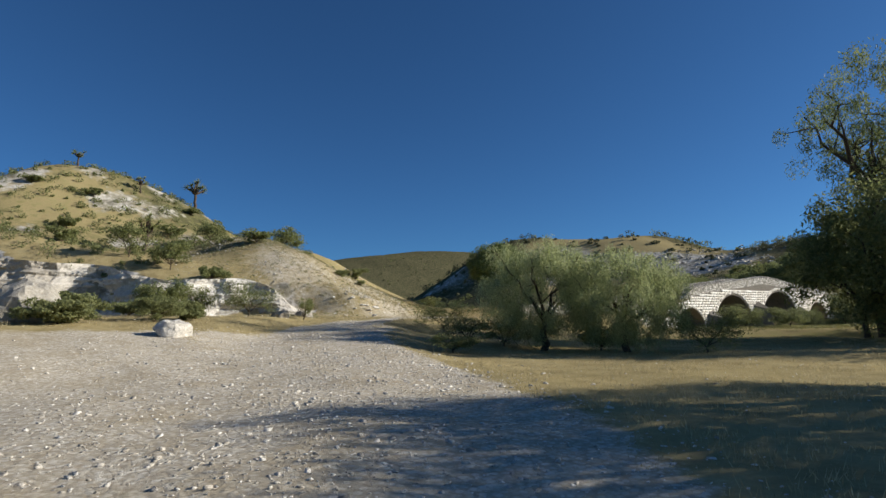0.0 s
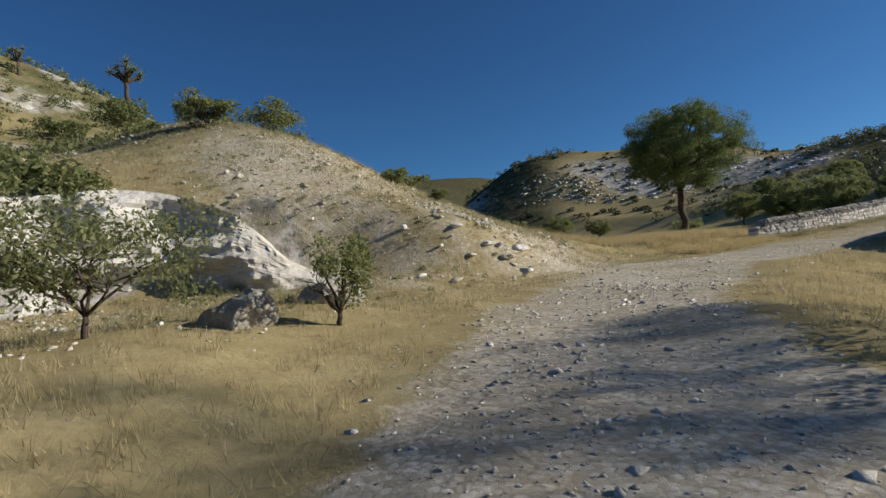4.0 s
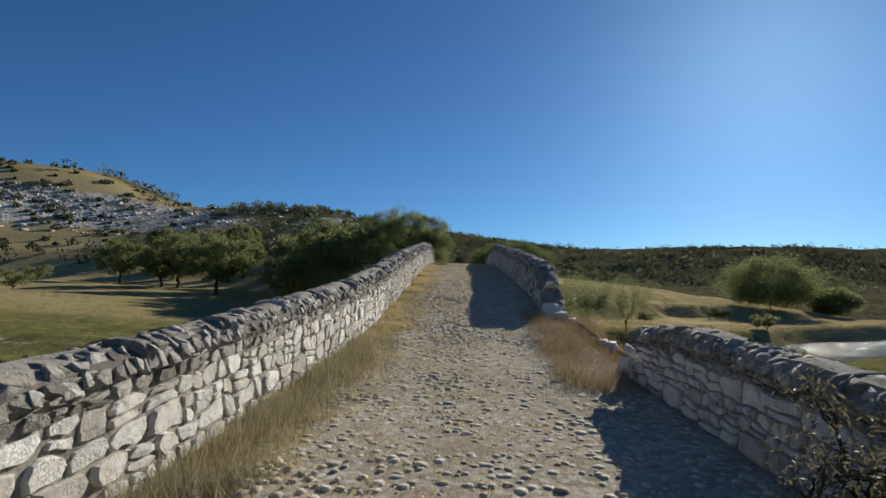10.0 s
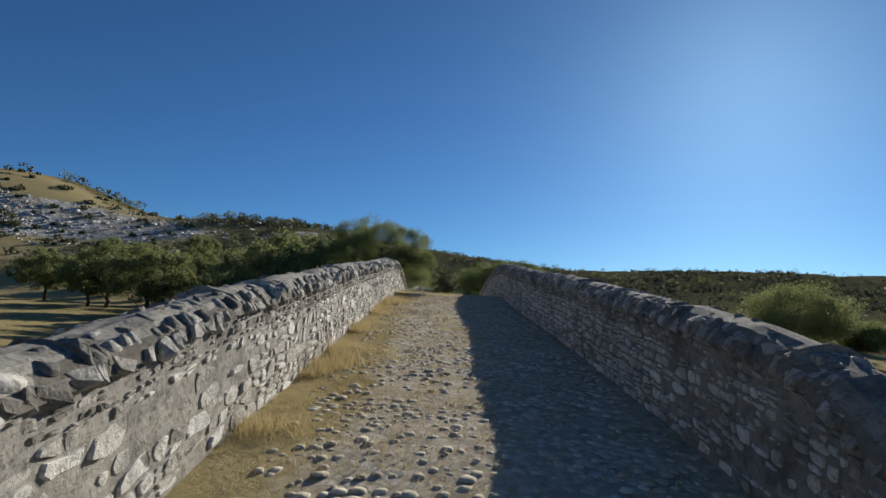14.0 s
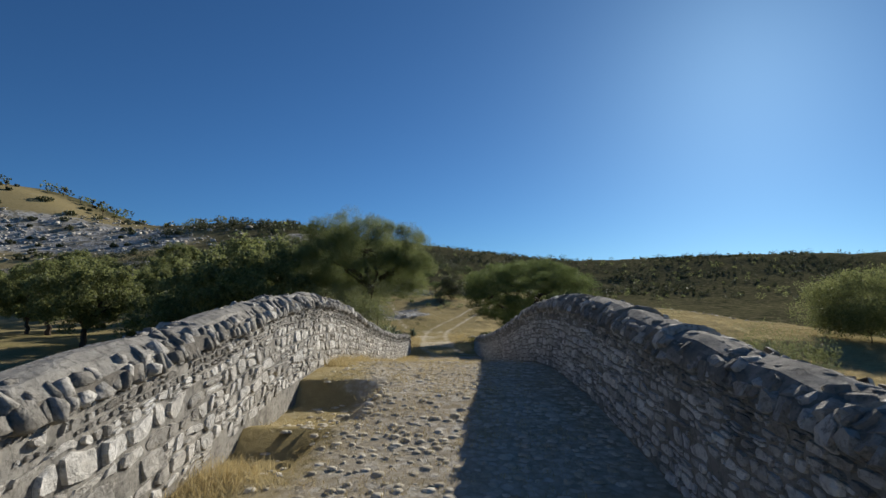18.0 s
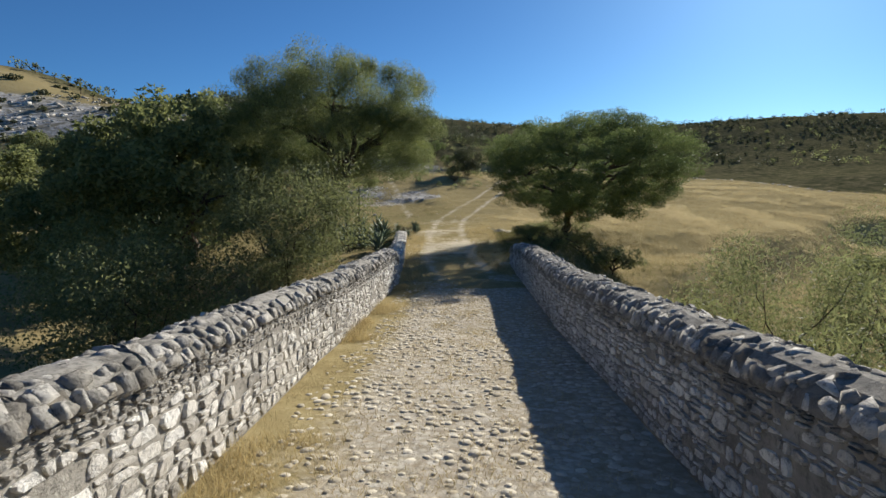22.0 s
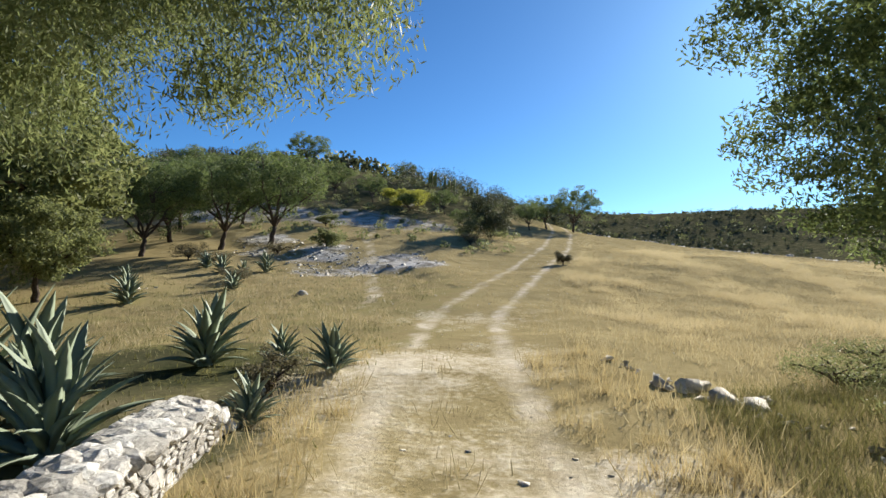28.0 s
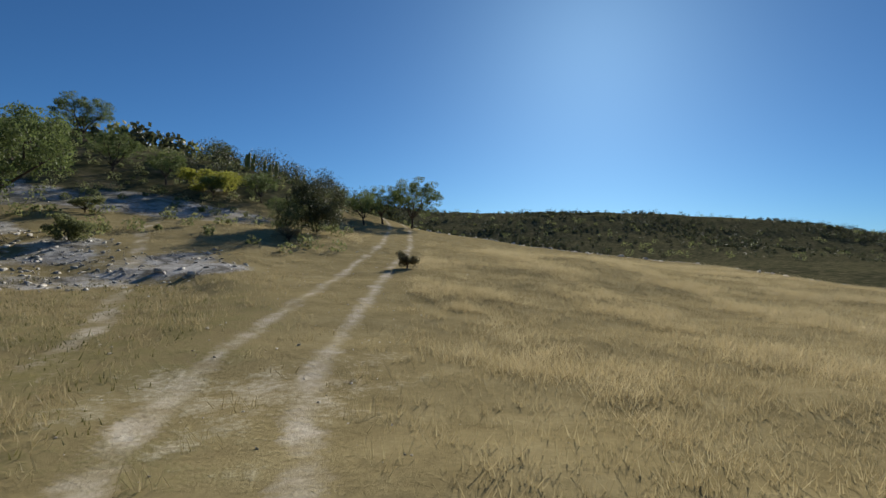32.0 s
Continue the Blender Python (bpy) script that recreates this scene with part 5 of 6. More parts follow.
def rock_face(thing, av, nh):
    V, F = [], []
    for i, a in enumerate(av):
        bx, by = -16 + 0.578 * a, -46 + 0.816 * a
        wob = float(wave(np.array(bx), np.array(by), 0.55, 3))
        show = noise.noise((a * 0.16, 3.3, 0)) + 0.35 * float(sstep(6, -8, a)) + 0.26
        back = 1.1 * float(sstep(0.12, -0.2, show))
        s0 = -0.55 - 0.9 * wob + back + float(bank_bend(a))
        q = lambda s: float(land(bx - 0.816 * s, by + 0.578 * s))
        z0, z1 = q(s0 - 0.5) - 0.3, q(s0 + 1.9) + 0.12 - 0.5 * back - 1.2 * float(sstep(20, 27, a))
        for j in range(nh):
            t = j / (nh - 2) if j < nh - 1 else 1.0
            z = z0 + (z1 - z0) * t
            bed = noise.noise((a * 0.12, z * 2.6, 8.0)) * 0.34 + noise.noise((a * 0.7, z * 0.9, 1.0)) * 0.5 + abs(noise.noise((a * 1.9, z * 3.1, 2.0))) * 0.3 + noise.noise((a * 4.5, z * 6.0, 2.0)) * 0.1
            s = s0 + 0.55 * t ** 2 + bed
            if j == nh - 1:
                s, z = s0 + 2.2, z1 - 0.45
            V.append((bx - 0.816 * s, by + 0.578 * s, z))
            if i and j:
                c = nh * i + j
                F.append((c - nh - 1, c - 1, c, c - nh))
    part("rock_face", mesh_of("rock_face", V, F, WHITE_ROCK), thing)


outcrop()
boulder(31, 14.0, -34.4, 0.72, "large white boulder half sunk in the gravel", 1.0)
boulder(2, 9.2, -39.4, 1.6, "tall pale broken rock standing at the edge of the gravel", 0.95)
boulder(4, 1.9, -26.6, 0.6, "white rock at the foot of the bank", 0.9)
boulder(5, 0.2, -24.5, 0.7, "white rock on the bank")
boulder(7, -2.0, -17.9, 0.42, "flat white rock in the dry grass", 0.4)
boulder(8, -4.5, -17.3, 0.42, "flat white rock on the stony slope", 0.4)
boulder(15, -5.4, -17.8, 0.36, "flat white rock on the stony slope", 0.4)
boulder(16, -1.62, -18.62, 0.26, "flat cracked white rock in withered grass", 0.35)
boulder(17, -1.95, -18.95, 0.22, "flat cracked white rock in withered grass", 0.4)
boulder(18, -1.2, -18.3, 0.32, "broad flat white rock at the edge of the track", 0.35)
boulder(19, -2.5, -19.6, 0.22, "flat white rock in withered grass", 0.4)
boulder(13, -8.3, 84.9, 0.25, "small white rock on the grass")
boulder(14, -2.3, 4.1, 0.12, "loose white stone at the foot of the parapet")


# ---- low wall past the bridge ----
def rounded_shape(seed):
    """A weathered stone in a unit cube: a blunt lump with soft corners."""
    bm = bmesh.new()
    bmesh.ops.create_icosphere(bm, subdivisions=2, radius=1)
    for v in bm.verts:
        k = 0.5 / sum(abs(c) ** 3 for c in v.co) ** (1 / 3)
        v.co *= k * (1 + 0.28 * noise.noise(v.co * 1.7 + Vector((seed, 0, 0))))
    bm.verts.index_update()
    shape = [tuple(v.co) for v in bm.verts], [tuple(v.index for v in f.verts) for f in bm.faces]
    bm.free()
    return shape


ROUNDED = [rounded_shape(40 + i * 3) for i in range(6)]


def low_wall():
    """A thick low wall of white rubble, its faces and its rounded top built stone by stone."""
    wall = tagged(new("low_wall"), "low wall of white rubble past the bridge", "wall")
    r = random.Random(77)

    def centre(y):
        return -3.0 - 1.2 * max(0.0, (y - 57) / 12.6) ** 1.3

    def top(y):
        return (0.8 - 0.3 * (y - 57) / 12.6) * min(1.0, (69.9 - y) / 0.9) if y > 69 else 0.8 - 0.3 * (y - 57) / 12.6

    V, F = [], []
    ys = np.arange(57.0, 69.71, 0.3)
    for i, y in enumerate(ys):
        z, h, c = float(road_z(y)), top(y) - 0.05, centre(y)
        V += [(c + 0.25, y, z - 0.3), (c + 0.22, y, z + h * 0.8), (c + 0.1, y, z + h), (c - 0.1, y, z + h), (c - 0.22, y, z + h * 0.8), (c - 0.25, y, z - 0.3)]
        if i:
            F += [(6 * i - 6 + j, 6 * i + j, 6 * i + j + 1, 6 * i - 5 + j) for j in range(5)]
    F += [tuple(range(len(V) - 6, len(V)))]
    part("core", mesh_of("core", V, F, MORTAR), wall)
    spots = []
    for side, offs in ((1, None), (-1, None), (0, (-0.17, -0.06, 0.06, 0.17))):
        if side:
            for pts, cy, cz in rubble_rings(r, 57.0, 69.7, 0.0, 0.82, 0.15, 1.8):
                if cy > 69.7:
                    continue
                v, f = rubble_mesh("stone", pts, r.uniform(0.008, 0.02), r, OLD_STONE)
                w = [(centre(y) + side * (0.23 + d), y, float(road_z(y)) - 0.06 + z * (top(y) + 0.02)) for d, y, z in v]
                spots.append((cy, w, f, side))
        else:
            for o in offs:
                y = 57.0
                while y < 69.7:
                    s = r.uniform(0.12, 0.32)
                    m = place_mat((centre(y) + o, y + s / 2, float(road_z(y)) + top(y) - 0.075 - 1.6 * o * o), (r.uniform(0.16, 0.26), s * 1.2, r.uniform(0.1, 0.16)),
                                  (r.uniform(-0.3, 0.3), r.uniform(-0.3, 0.3), r.uniform(-0.4, 0.4)))
                    sv, sf = ROUNDED[r.randrange(6)]
                    spots.append((y, [tuple(m @ Vector(p)) for p in sv], sf, 0))
                    y += s * 0.95
    spots.sort(key=lambda q: (q[3] < 0, -q[0]))
    V, F = [], []
    for i, (y, w, f, side) in enumerate(spots):
        if i < 300:
            part("stone", mesh_of("stone", w, f, OLD_STONE), wall)
        else:
            n0 = len(V)
            V += w
            F += [tuple(a + n0 for a in q) for q in f]
    tagged(part("stones_joined", mesh_of("stones", V, F, OLD_STONE), wall), kind="stuff")


low_wall()


# ---- gravel, cobbles, grass ----
def on_land(p):
    return np.column_stack([p, land(p[:, 0], p[:, 1])])


def stones_scatter(name, label, rs, pts, sizes, material, sink=0.2):
    n = len(pts)
    for k in range(3):
        sel = np.arange(k, n, 3)
        a = rs.uniform(0, 6.28, len(sel))
        s = sizes[sel]
        m = np.zeros((len(sel), 3, 4))
        sx, sy, sz = s * rs.uniform(0.8, 1.3, len(sel)), s * rs.uniform(0.7, 1.1, len(sel)), s * rs.uniform(0.4, 0.75, len(sel))
        m[:, 0, 0], m[:, 0, 1], m[:, 1, 0], m[:, 1, 1] = np.cos(a) * sx, -np.sin(a) * sy, np.sin(a) * sx, np.cos(a) * sy
        m[:, 2, 2] = sz
        m[:, 2, 0] = rs.uniform(-0.3, 0.3, len(sel)) * sz
        m[:, :, 3] = pts[sel]
        m[:, 2, 3] += sz * (0.5 - sink)
        tagged(new(name, joined(name, *PEBBLES[k], m, material)), label, "stones", kind="stuff")


PEBBLES = [stone_shape(300 + i, 9) for i in range(3)]
rs = np.random.RandomState(5)
p = np.column_stack([rs.uniform(-4, 50, 270000), rs.uniform(-56, -6, 270000)])
d = track_dist(p[:, 0], p[:, 1])
keep = rs.rand(len(p)) < np.clip(1.15 - d / (2.5 + 6.5 * sstep(9.5, 13.5, p[:, 0]) * (1 - 0.8 * north_of_track(p[:, 0], p[:, 1]))), 0.02, 0.9) * np.where(p[:, 1] > -16, 0.35, 1)
p = p[keep][:85000]
stones_scatter("gravel", "white and grey stones strewn over the dry riverbed track", rs, on_land(p), np.clip(0.026 * np.exp(0.64 * rs.normal(size=len(p))), 0.013, 0.13), WHITE_ROCK, 0.5)
p = np.column_stack([rs.uniform(-4, 4, 9000), rs.uniform(-12, 8, 9000)])
p = p[track_dist(p[:, 0], p[:, 1]) < 2.2][:5200]
stones_scatter("gravel", "loose stones on the ramp of the bridge", rs, on_land(p), np.clip(0.035 * np.exp(0.45 * rs.normal(size=len(p))), 0.015, 0.08), COBBLE, 0.68)
p = np.column_stack([rs.uniform(-20, 8, 15000), rs.uniform(56, 112, 15000)])
dd = track_dist(p[:, 0], p[:, 1])
p = p[(rs.rand(len(p)) < np.where(dd < 2, 0.25, 0.025)) | (rs.rand(len(p)) < 0.9 * slope_rocks(p[:, 0], p[:, 1]))]
stones_scatter("gravel", "small white stones on the rutted track and slope", rs, on_land(p), np.clip(np.where(slope_rocks(p[:, 0], p[:, 1]) > 0.3, 0.09, 0.022) * np.exp(0.6 * rs.normal(size=len(p))), 0.012, 0.3), WHITE_ROCK, 0.45)
p = np.column_stack([rs.uniform(-26, 3, 42000), rs.uniform(-32, -9, 42000)])
p = p[(rs.rand(len(p)) < 0.5 * sstep(-0.5, 0.6, wave(p[:, 0], p[:, 1], 0.45, 45)) + 0.1) & (track_dist(p[:, 0], p[:, 1]) > 3)]
stones_scatter("gravel", "white stones on the dry slope", rs, on_land(p), np.clip(0.032 * np.exp(0.72 * rs.normal(size=len(p))), 0.014, 0.3), WHITE_ROCK, 0.35)
p = np.column_stack([rs.normal(-4.0, 1.3, 420), rs.normal(-18.6, 0.8, 420)])
stones_scatter("gravel", "heap of broken white stones on the dry slope", rs, on_land(p), np.clip(0.085 * np.exp(0.45 * rs.normal(size=len(p))), 0.04, 0.26), WHITE_ROCK, 0.3)

a = rs.rand(46)
p = np.column_stack([0.8 + 1.6 * a ** 1.4, 74.0 - 4.8 * a]) + rs.normal(0, 0.16, (46, 2))
stones_scatter("field_stones", "white flat rocks in a row beside the rutted track", rs, on_land(p), np.clip(0.15 * np.exp(0.5 * rs.normal(size=len(p))), 0.06, 0.42), WHITE_ROCK, 0.3)
p = np.column_stack([rs.normal(-136, 30, 9000), rs.normal(176, 26, 9000)])
z = land(p[:, 0], p[:, 1])
p = p[(z > 14) & (z < 33) & (rs.rand(len(p)) < 0.15 + 0.8 * sstep(-0.2, 0.7, wave(p[:, 0], p[:, 1], 0.13, 76)))][:3600]
stones_scatter("hill_rocks", "grey limestone rocks strewn over the far hillside", rs, on_land(p), np.clip(0.75 * np.exp(0.5 * rs.normal(size=len(p))), 0.3, 2.4), FIELD_STONE, 0.45)
a = rs.uniform(0.2, 0.95, 260)
p = np.column_stack([-1 + 56.5 * np.sin(a), 72 + 56.5 * np.cos(a)]) + rs.normal(0, 0.5, (260, 2))
stones_scatter("field_stones", "white stones along the far edge of the field", rs, on_land(p), np.clip(0.16 * np.exp(0.5 * rs.normal(size=len(p))), 0.06, 0.5), WHITE_ROCK, 0.3)


def cobbles():
    r = random.Random(8)
    deck = [o for o in bridge.children if o.name.startswith("roadway")][0]
    spots, y = [], 0.5
    while y < 57.5:
        x0, x1 = float(left_x(y)) + 0.25, float(right_x(y)) - 0.05
        x = x0 + r.uniform(0, 0.2)
        while x < x1:
            s = r.uniform(0.05, 0.15)
            if r.random() < (0.6 + 0.6 * noise.noise((x * 0.9, y * 0.9, 5))) * min(1.0, 0.1 + 0.075 * y):
                m = place_mat((x, y + r.uniform(-0.08, 0.08), float(deck_z(x, y)) - 0.0205 + r.uniform(-0.005, 0.004)), (s, s * r.uniform(0.7, 1.1), 0.02), (r.uniform(-0.04, 0.04), r.uniform(-0.04, 0.04), r.uniform(0, 3)))
                spots.append((m, r.randrange(10), y))
            x += s * 0.95
        y += 0.1
    lay(deck, "cobble", COBBLE_SET, spots, (12, 12.9), COBBLE, COBBLES)


def grass(name, label, rs, pts, height, spread_r, blades, material, lean=0.5, width=0.003):
    """Thin blades in tufts, each a narrow triangle."""
    n = len(pts) * blades
    c = np.repeat(pts, blades, 0) + np.column_stack([rs.normal(0, spread_r, (n, 2)), np.full(n, -0.02)])
    h = np.repeat(height * rs.uniform(0.45, 1.3, len(pts)), blades) * rs.uniform(0.5, 1.2, n)
    a = rs.uniform(0, 6.28, n)
    out = np.column_stack([np.cos(a), np.sin(a), np.zeros(n)])
    b = rs.uniform(0, 6.28, n)
    side = np.column_stack([-np.sin(b), np.cos(b), np.zeros(n)]) * (width * rs.uniform(0.7, 1.6, n))[:, None]
    k = (h * lean * rs.uniform(0.1, 1.0, n))[:, None]
    tip = c + out * k + np.column_stack([np.zeros((n, 2)), h])
    v = np.stack([c - side, c + side, tip], 1).reshape(-1, 3)
    tagged(new(name, tri_mesh(name, v, material, 3)), label, "grass", kind="stuff")


def box_points(rs, n, x0, x1, y0, y1):
    return np.column_stack([rs.uniform(x0, x1, n), rs.uniform(y0, y1, n)])


rs = np.random.RandomState(6)
p = box_points(rs, 9000, -15, -1.5, -15, 5)
p = p[np.hypot((p[:, 0] + 6) / 9, (p[:, 1] + 4) / 8.5) < 0.85 + 0.25 * wave(p[:, 0], p[:, 1], 0.6, 93)]
q = p[(track_dist(p[:, 0], p[:, 1]) > 2.6) & ((p[:, 0] < -4.3) | (p[:, 1] < -1.5)) & (p[:, 1] > -8.5 + 0.3 * p[:, 0] + 2.2 * wave(p[:, 0], p[:, 1], 0.8, 91))]
grass("dry_grass", "tall golden dry grass beside the bridge ramp", rs, on_land(q), 0.34, 0.12, 26, STRAW, 0.9, 0.004)
p = box_points(rs, 17000, -16, 12, -42, -6)
q = p[(track_dist(p[:, 0], p[:, 1]) > 2.4) & (rs.rand(len(p)) < 0.25 + 0.4 * sstep(-0.3, 0.6, wave(p[:, 0], p[:, 1], 0.7, 92)))]
grass("dry_grass", "sparse dry grass on the stony slope", rs, on_land(q), 0.2, 0.1, 18, STRAW_PALE, 0.8, 0.004)
p = box_points(rs, 17000, -20, 1.5, -30, -7)
q = p[(track_dist(p[:, 0], p[:, 1]) > 2.3) & (rs.rand(len(p)) < 0.2 + 0.6 * sstep(-0.4, 0.5, wave(p[:, 0], p[:, 1], 0.9, 98)))]
grass("dry_grass", "grey-green withered grass between the stones of the slope", rs, on_land(q), 0.13, 0.13, 20, GRASS_GREY, 0.9, 0.0025)
p = box_points(rs, 16000, 6, 60, -34, 4)
q = p[(track_dist(p[:, 0], p[:, 1]) > 5.0 - 2.6 * north_of_track(p[:, 0], p[:, 1])) & (rs.rand(len(p)) < 0.4 + 0.4 * north_of_track(p[:, 0], p[:, 1]))]
grass("dry_grass", "short dry pasture grass by the riverbed", rs, on_land(q), 0.12, 0.14, 14, STRAW_PALE, 0.8, 0.006)
p = box_points(rs, 42000, -13, 46, 57, 118)
dd = track_dist(p[:, 0], p[:, 1])
near = np.clip(1.2 - (p[:, 1] - 66) / 60, 0.25, 1)
rut = np.abs(dd - 0.9) - 0.3 * sstep(78, 70, p[:, 1])
q = p[(rut > 0.4) & (dd < 60) & (slope_rocks(p[:, 0], p[:, 1]) < 0.4) & (line_dist(p[:, 0], p[:, 1], FOOTPATH) > 0.4) & ((dd > 2.0) | (rs.rand(len(p)) < 0.3)) & (rs.rand(len(p)) < near) & (np.hypot((p[:, 0] + 6.6) / 3, (p[:, 1] - 70) / 6) > 0.9) & ~((np.abs(p[:, 0] + 3.3) < 0.7) & (p[:, 1] < 70))]
tall = sstep(1, 5, q[:, 0])
grass("dry_grass", "pale dry grass of the field", rs, on_land(q[rs.rand(len(q)) < 0.5 + 0.5 * tall]), 0.2, 0.16, 16, STRAW_PALE, 0.9, 0.005)
p = box_points(rs, 26000, 0.4, 34, 68, 112)
q = p[(track_dist(p[:, 0], p[:, 1]) > 1.9) & ((p[:, 0] > 7) | (p[:, 1] > 76)) & (rs.rand(len(p)) < 0.75 * sstep(0.0, 0.55, wave(p[:, 0], p[:, 1], 0.9, 95) + 0.4 * wave(p[:, 0], p[:, 1], 2.4, 96)))]
grass("dry_grass", "longer golden grass lying in waves over the field", rs, on_land(q), 0.34, 0.17, 32, STRAW_GOLD, 1.3, 0.003)
p = box_points(rs, 3500, -7, 4.5, 56, 75)
dd = track_dist(p[:, 0], p[:, 1])
q = p[(dd > 1.2) & (rs.rand(len(p)) < 0.6) & (p[:, 0] > -3.9) & (p[:, 0] < 0.8)]
grass("dry_grass", "golden grass along the low wall", rs, on_land(q), 0.32, 0.1, 26, STRAW, 0.8, 0.0035)
p = box_points(rs, 3000, 0.9, 5.5, 61, 72)
q = p[rs.rand(len(p)) < 0.35 + 0.45 * sstep(-0.3, 0.5, wave(p[:, 0], p[:, 1], 0.9, 97))]
grass("green_grass", "rank yellow-green grass and weeds under the spreading tree", rs, on_land(q), 0.22, 0.12, 24, GRASS_GREEN, 0.9, 0.003)
# along the deck
y = rs.uniform(-1, 57, 3600)
y = y[(y < 14) | (np.sin(y * 0.9) + np.sin(y * 2.3) > 0.1)]
x = left_x(y) + np.abs(rs.normal(0.1, 0.3, len(y))) * (0.7 + 0.6 * np.sin(y * 1.7) + 0.4 * np.sin(y * 0.6)).clip(0.15)
grass("dry_grass", "dry grass along the foot of the parapet", rs, np.column_stack([x, y, deck_z(x, y)]), 0.13, 0.09, 24, STRAW, 1.0, 0.0025)
y = rs.uniform(-1.5, 14, 700)
x = left_x(y) + np.abs(rs.normal(0.1, 0.35, len(y)))
grass("dry_grass", "rank yellow-green grass along the foot of the parapet", rs, np.column_stack([x, y, deck_z(x, y)]), 0.24, 0.1, 26, GRASS_GREY, 0.9, 0.003)
y = rs.uniform(-6, 57, 4200)
x = rs.normal(-0.55, 0.85, len(y))
grass("dry_grass", "tufts of dry grass between the cobbles", rs, np.column_stack([x, y, deck_z(x, y)]), 0.05, 0.09, 18, STRAW, 1.2, 0.0025)
y = rs.uniform(10.8, 17.2, 640)
x = 1.25 + 1.5 * rs.rand(len(y)) ** 0.8
grass("dry_grass", "brown grass overgrowing the broken parapet", rs, np.column_stack([x, y, road_z(y) - 0.1 * (x - 1.2)]), 0.24, 0.12, 30, STRAW_BROWN, 0.9, 0.003)
p = box_points(rs, 26000, -46, -3.4, 9, 92)
q = p[rs.rand(len(p)) < 0.45]
grass("green_grass", "short green grass of the meadow", rs, on_land(q), 0.12, 0.18, 9, GRASS_GREEN, 0.7, 0.01)
p = box_points(rs, 16000, 3.0, 40, 8, 66)
z = land(p[:, 0], p[:, 1])
q = p[(z > -2.9) & (rs.rand(len(p)) < 0.6)]
grass("green_grass", "green grass along the river bank", rs, on_land(q), 0.2, 0.14, 12, GRASS_GREEN, 0.7, 0.008)


# ---- far scrub on the hills ----
def far_scrub():
    rs = np.random.RandomState(9)
    n = 9000
    ang, dist = rs.uniform(-1.9, 1.75, n), np.exp(rs.uniform(math.log(95), math.log(900), n))
    x, y = -5 - np.sin(ang) * dist, 45 + np.cos(ang) * dist
    z = land(x, y)
    bare = lump(x, y, -128, 170, 1, 68, 60)
    ok = (z > 4.5) & (rs.rand(n) > 0.985 * sstep(0.2, 0.5, bare)) & (np.hypot(x, y - 60) > 70) & (rs.rand(n) < 0.85)
    x, y, z = x[ok][:5200], y[ok][:5200], z[ok][:5200]
    s = rs.uniform(0.8, 2.2, len(x)) * np.where(np.hypot(x, y) > 250, 1.5, 1)
    c = np.column_stack([x, y, z + s * 0.55])
    for k, mat in enumerate((LEAF_FAR, LEAF_DARK)):
        sel = np.arange(len(c)) % 3 == 1 if k else np.arange(len(c)) % 3 != 1
        cc, ss = c[sel], s[sel]
        v = leaves(rs, cc, np.column_stack([ss, ss, ss * 0.8]), 40, 0.36, 0, 0.8)
        tagged(new("hill_scrub", tri_mesh("hill_scrub", v, mat, 4)), "dark scrub and small trees scattered over the hills", "scrub", kind="stuff")


far_scrub()


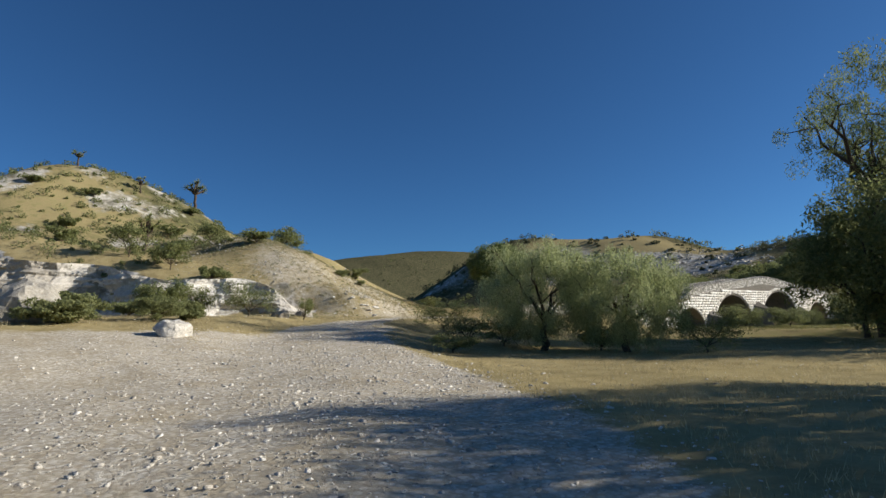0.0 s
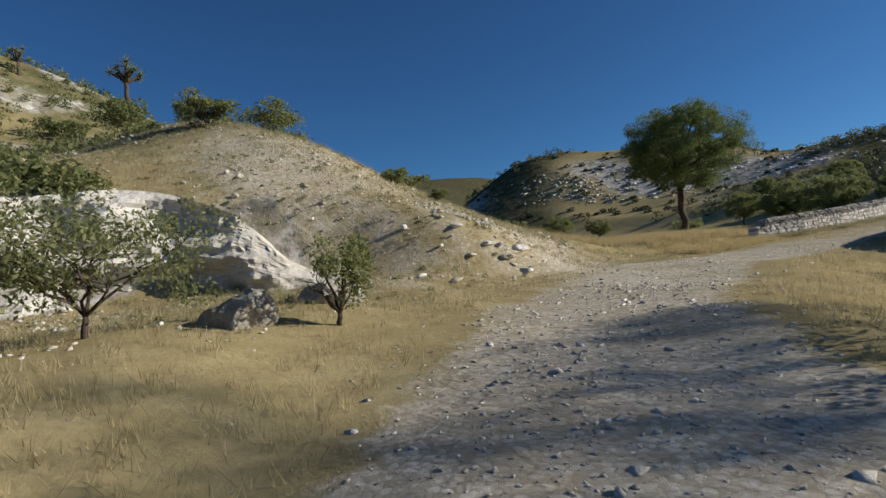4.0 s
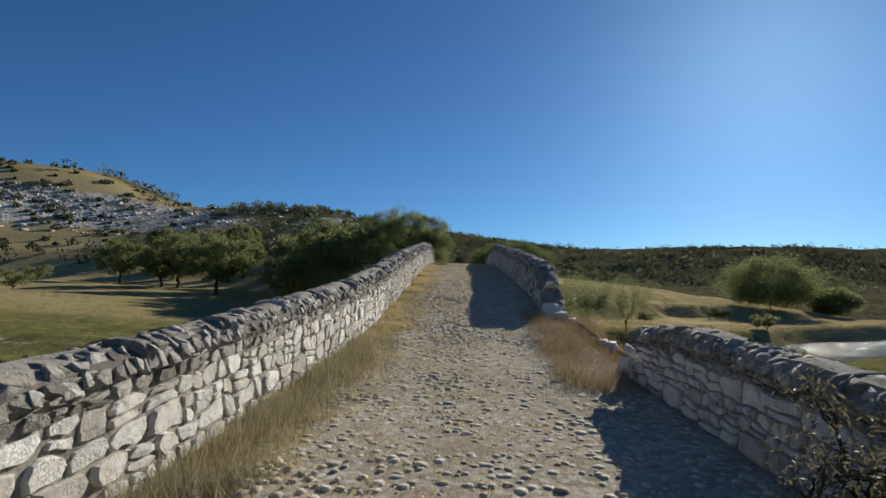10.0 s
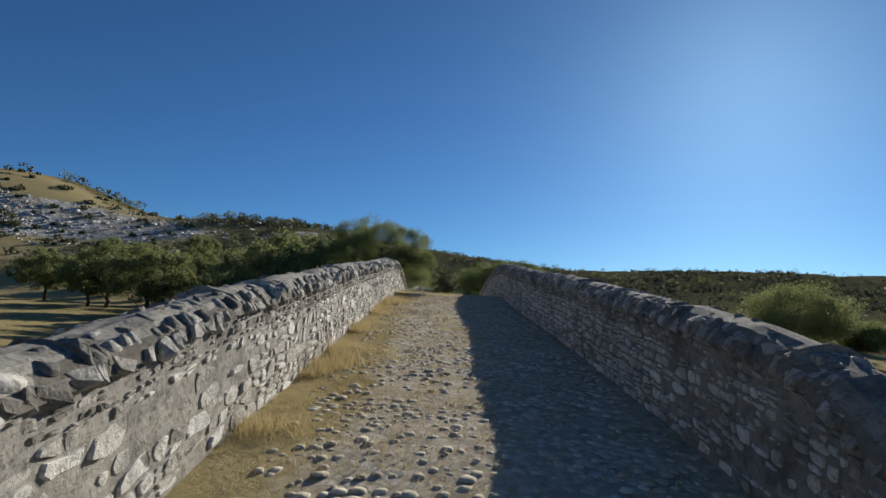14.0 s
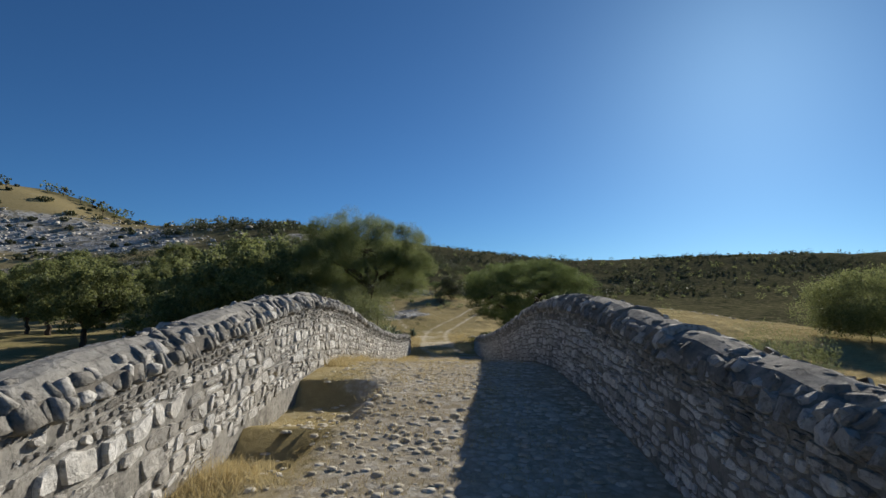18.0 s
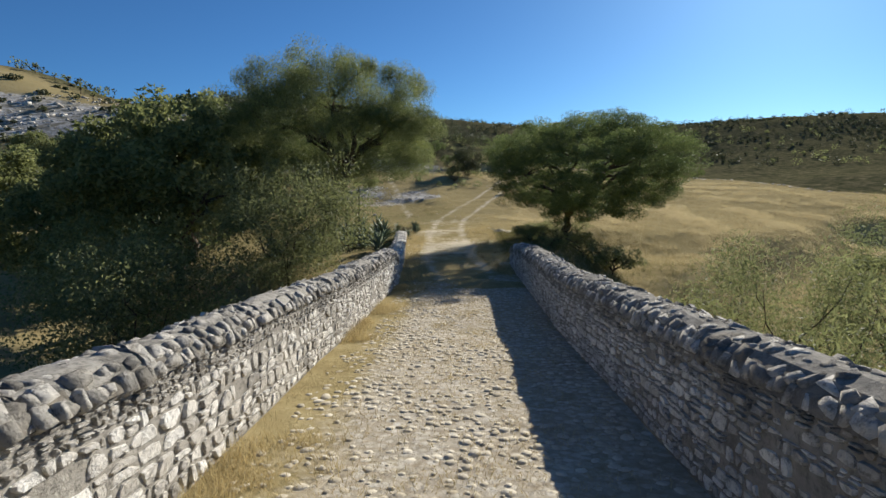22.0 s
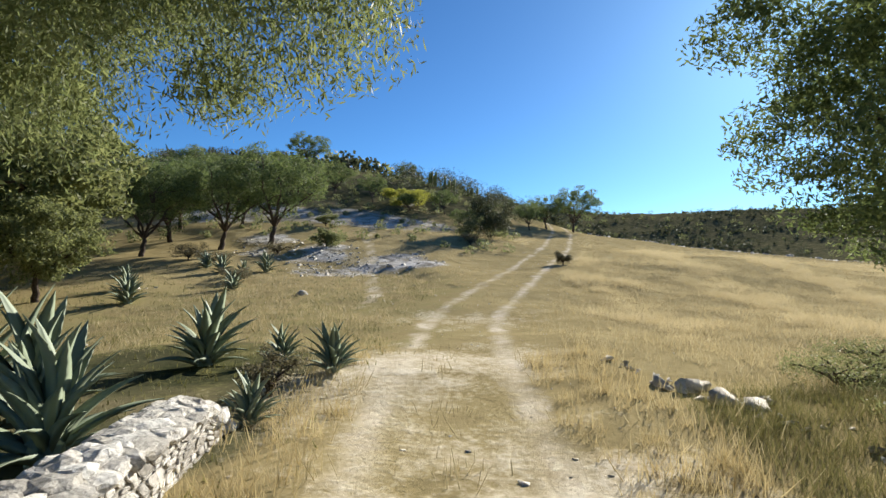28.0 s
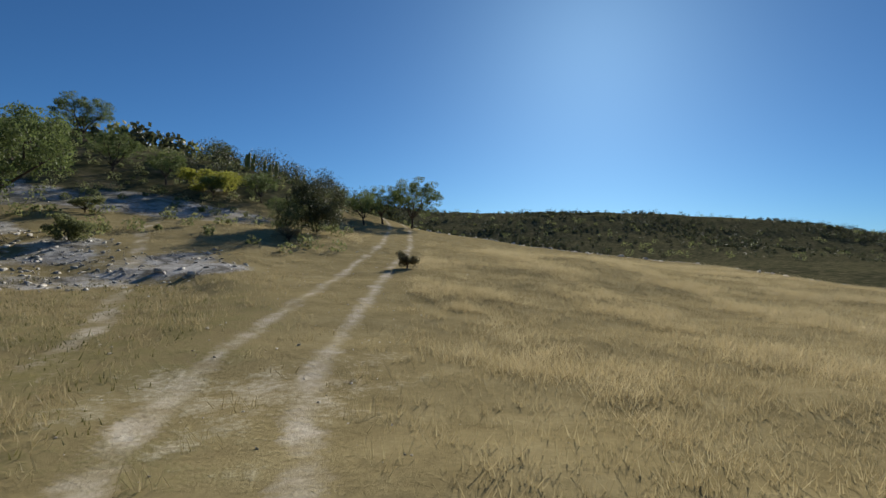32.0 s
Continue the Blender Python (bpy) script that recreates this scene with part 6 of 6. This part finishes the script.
def more_scrub():
    rs = np.random.RandomState(19)
    # woods on the far ridge
    n = 17000
    ang, dist = rs.uniform(-1.25, 0.35, n), rs.uniform(230, 760, n)
    x, y = -np.sin(ang) * dist, 45 + np.cos(ang) * dist
    z = land(x, y)
    ok = (z > 8) & (rs.rand(n) < 0.05 + 0.8 * sstep(-0.15, 0.45, wave(x, y, 0.035, 62) + 0.6 * wave(x, y, 0.12, 63)))
    x, y, z = x[ok], y[ok], z[ok]
    s = rs.uniform(0.7, 1.7, len(x)) * np.where(rs.rand(len(x)) < 0.12, 2.6, 1)
    v = leaves(rs, np.column_stack([x, y, z + 0.75 * s]), np.column_stack([s, s, s * 0.8]), 30, 0.42, 0, 0.8)
    tagged(new("ridge_woods", tri_mesh("ridge_woods", v, LEAF_FAR, 4)), "dark woods along the distant ridge", "woods", kind="stuff")
    # thickets on the hill behind the valley trees
    x, y = rs.uniform(-90, 15, 900), rs.uniform(124, 215, 900)
    keep = wave(x, y, 0.09, 61) + 0.5 * sstep(-10, -50, x) > 0.1
    x, y = x[keep], y[keep]
    s = rs.uniform(0.9, 2.3, len(x))
    for sel, per, size in ((y < 150, 420, 0.085), (y >= 150, 150, 0.17)):
        xx, yy, ss = x[sel], y[sel], s[sel]
        v = leaves(rs, np.column_stack([xx, yy, land(xx, yy) + 0.7 * ss]), np.column_stack([ss, ss, ss * 0.85]), per, size, 0, 0.5)
        tagged(new("hill_thicket", tri_mesh("hill_thicket", v, LEAF_FAR, 4)), "dark oak thickets over the hill behind the valley", "woods", kind="stuff")
    # bushes among the rocks of the bare hill
    x, y = rs.normal(-137, 36, 150), rs.normal(172, 27, 150)
    s = rs.uniform(0.4, 1.5, len(x))
    v = leaves(rs, np.column_stack([x, y, land(x, y) + 0.45 * s]), np.column_stack([s * 1.3, s * 1.3, s * 0.7]), 50, 0.4, 0, 0.8)
    tagged(new("hill_scrub", tri_mesh("hill_scrub", v, LEAF_FAR, 4)), "dark bushes among the grey rocks of the hill", "scrub", kind="stuff")
    # grey-green tufts on the stony slope at the bend
    x, y = rs.uniform(-20, 1, 700), rs.uniform(-29, -9, 700)
    keep = track_dist(x, y) > 3.2
    x, y = x[keep], y[keep]
    s = rs.uniform(0.08, 0.3, len(x)) * (0.6 + 0.8 * (rs.rand(len(x)) < 0.2))
    v = leaves(rs, np.column_stack([x, y, land(x, y) + 0.4 * s]), np.column_stack([s, s, s * 0.8]), 130, 0.018, 0, 0.35)
    tagged(new("low_scrub", tri_mesh("low_scrub", v, LEAF_SHRUB, 4)), "grey-green tufts of weeds on the stony slope", "scrub", kind="stuff")
    # small plants on the near hill and the rocky slope
    x, y = np.r_[rs.uniform(-62, -9, 1100), rs.uniform(-34, 2, 420)], np.r_[rs.uniform(-56, -14, 1100), rs.uniform(99, 150, 420)]
    keep = (x < -19) | (y < -30) | (y > 0)
    x, y = x[keep], y[keep]
    s = rs.uniform(0.2, 0.65, len(x))
    v = leaves(rs, np.column_stack([x, y, land(x, y) + 0.5 * s]), np.column_stack([s, s, s * 0.8]), 70, 0.08, 0, 0.6)
    tagged(new("low_scrub", tri_mesh("low_scrub", v, LEAF_SHRUB, 4)), "low grey-green plants dotted over the slopes", "scrub", kind="stuff")


more_scrub()
cobbles()
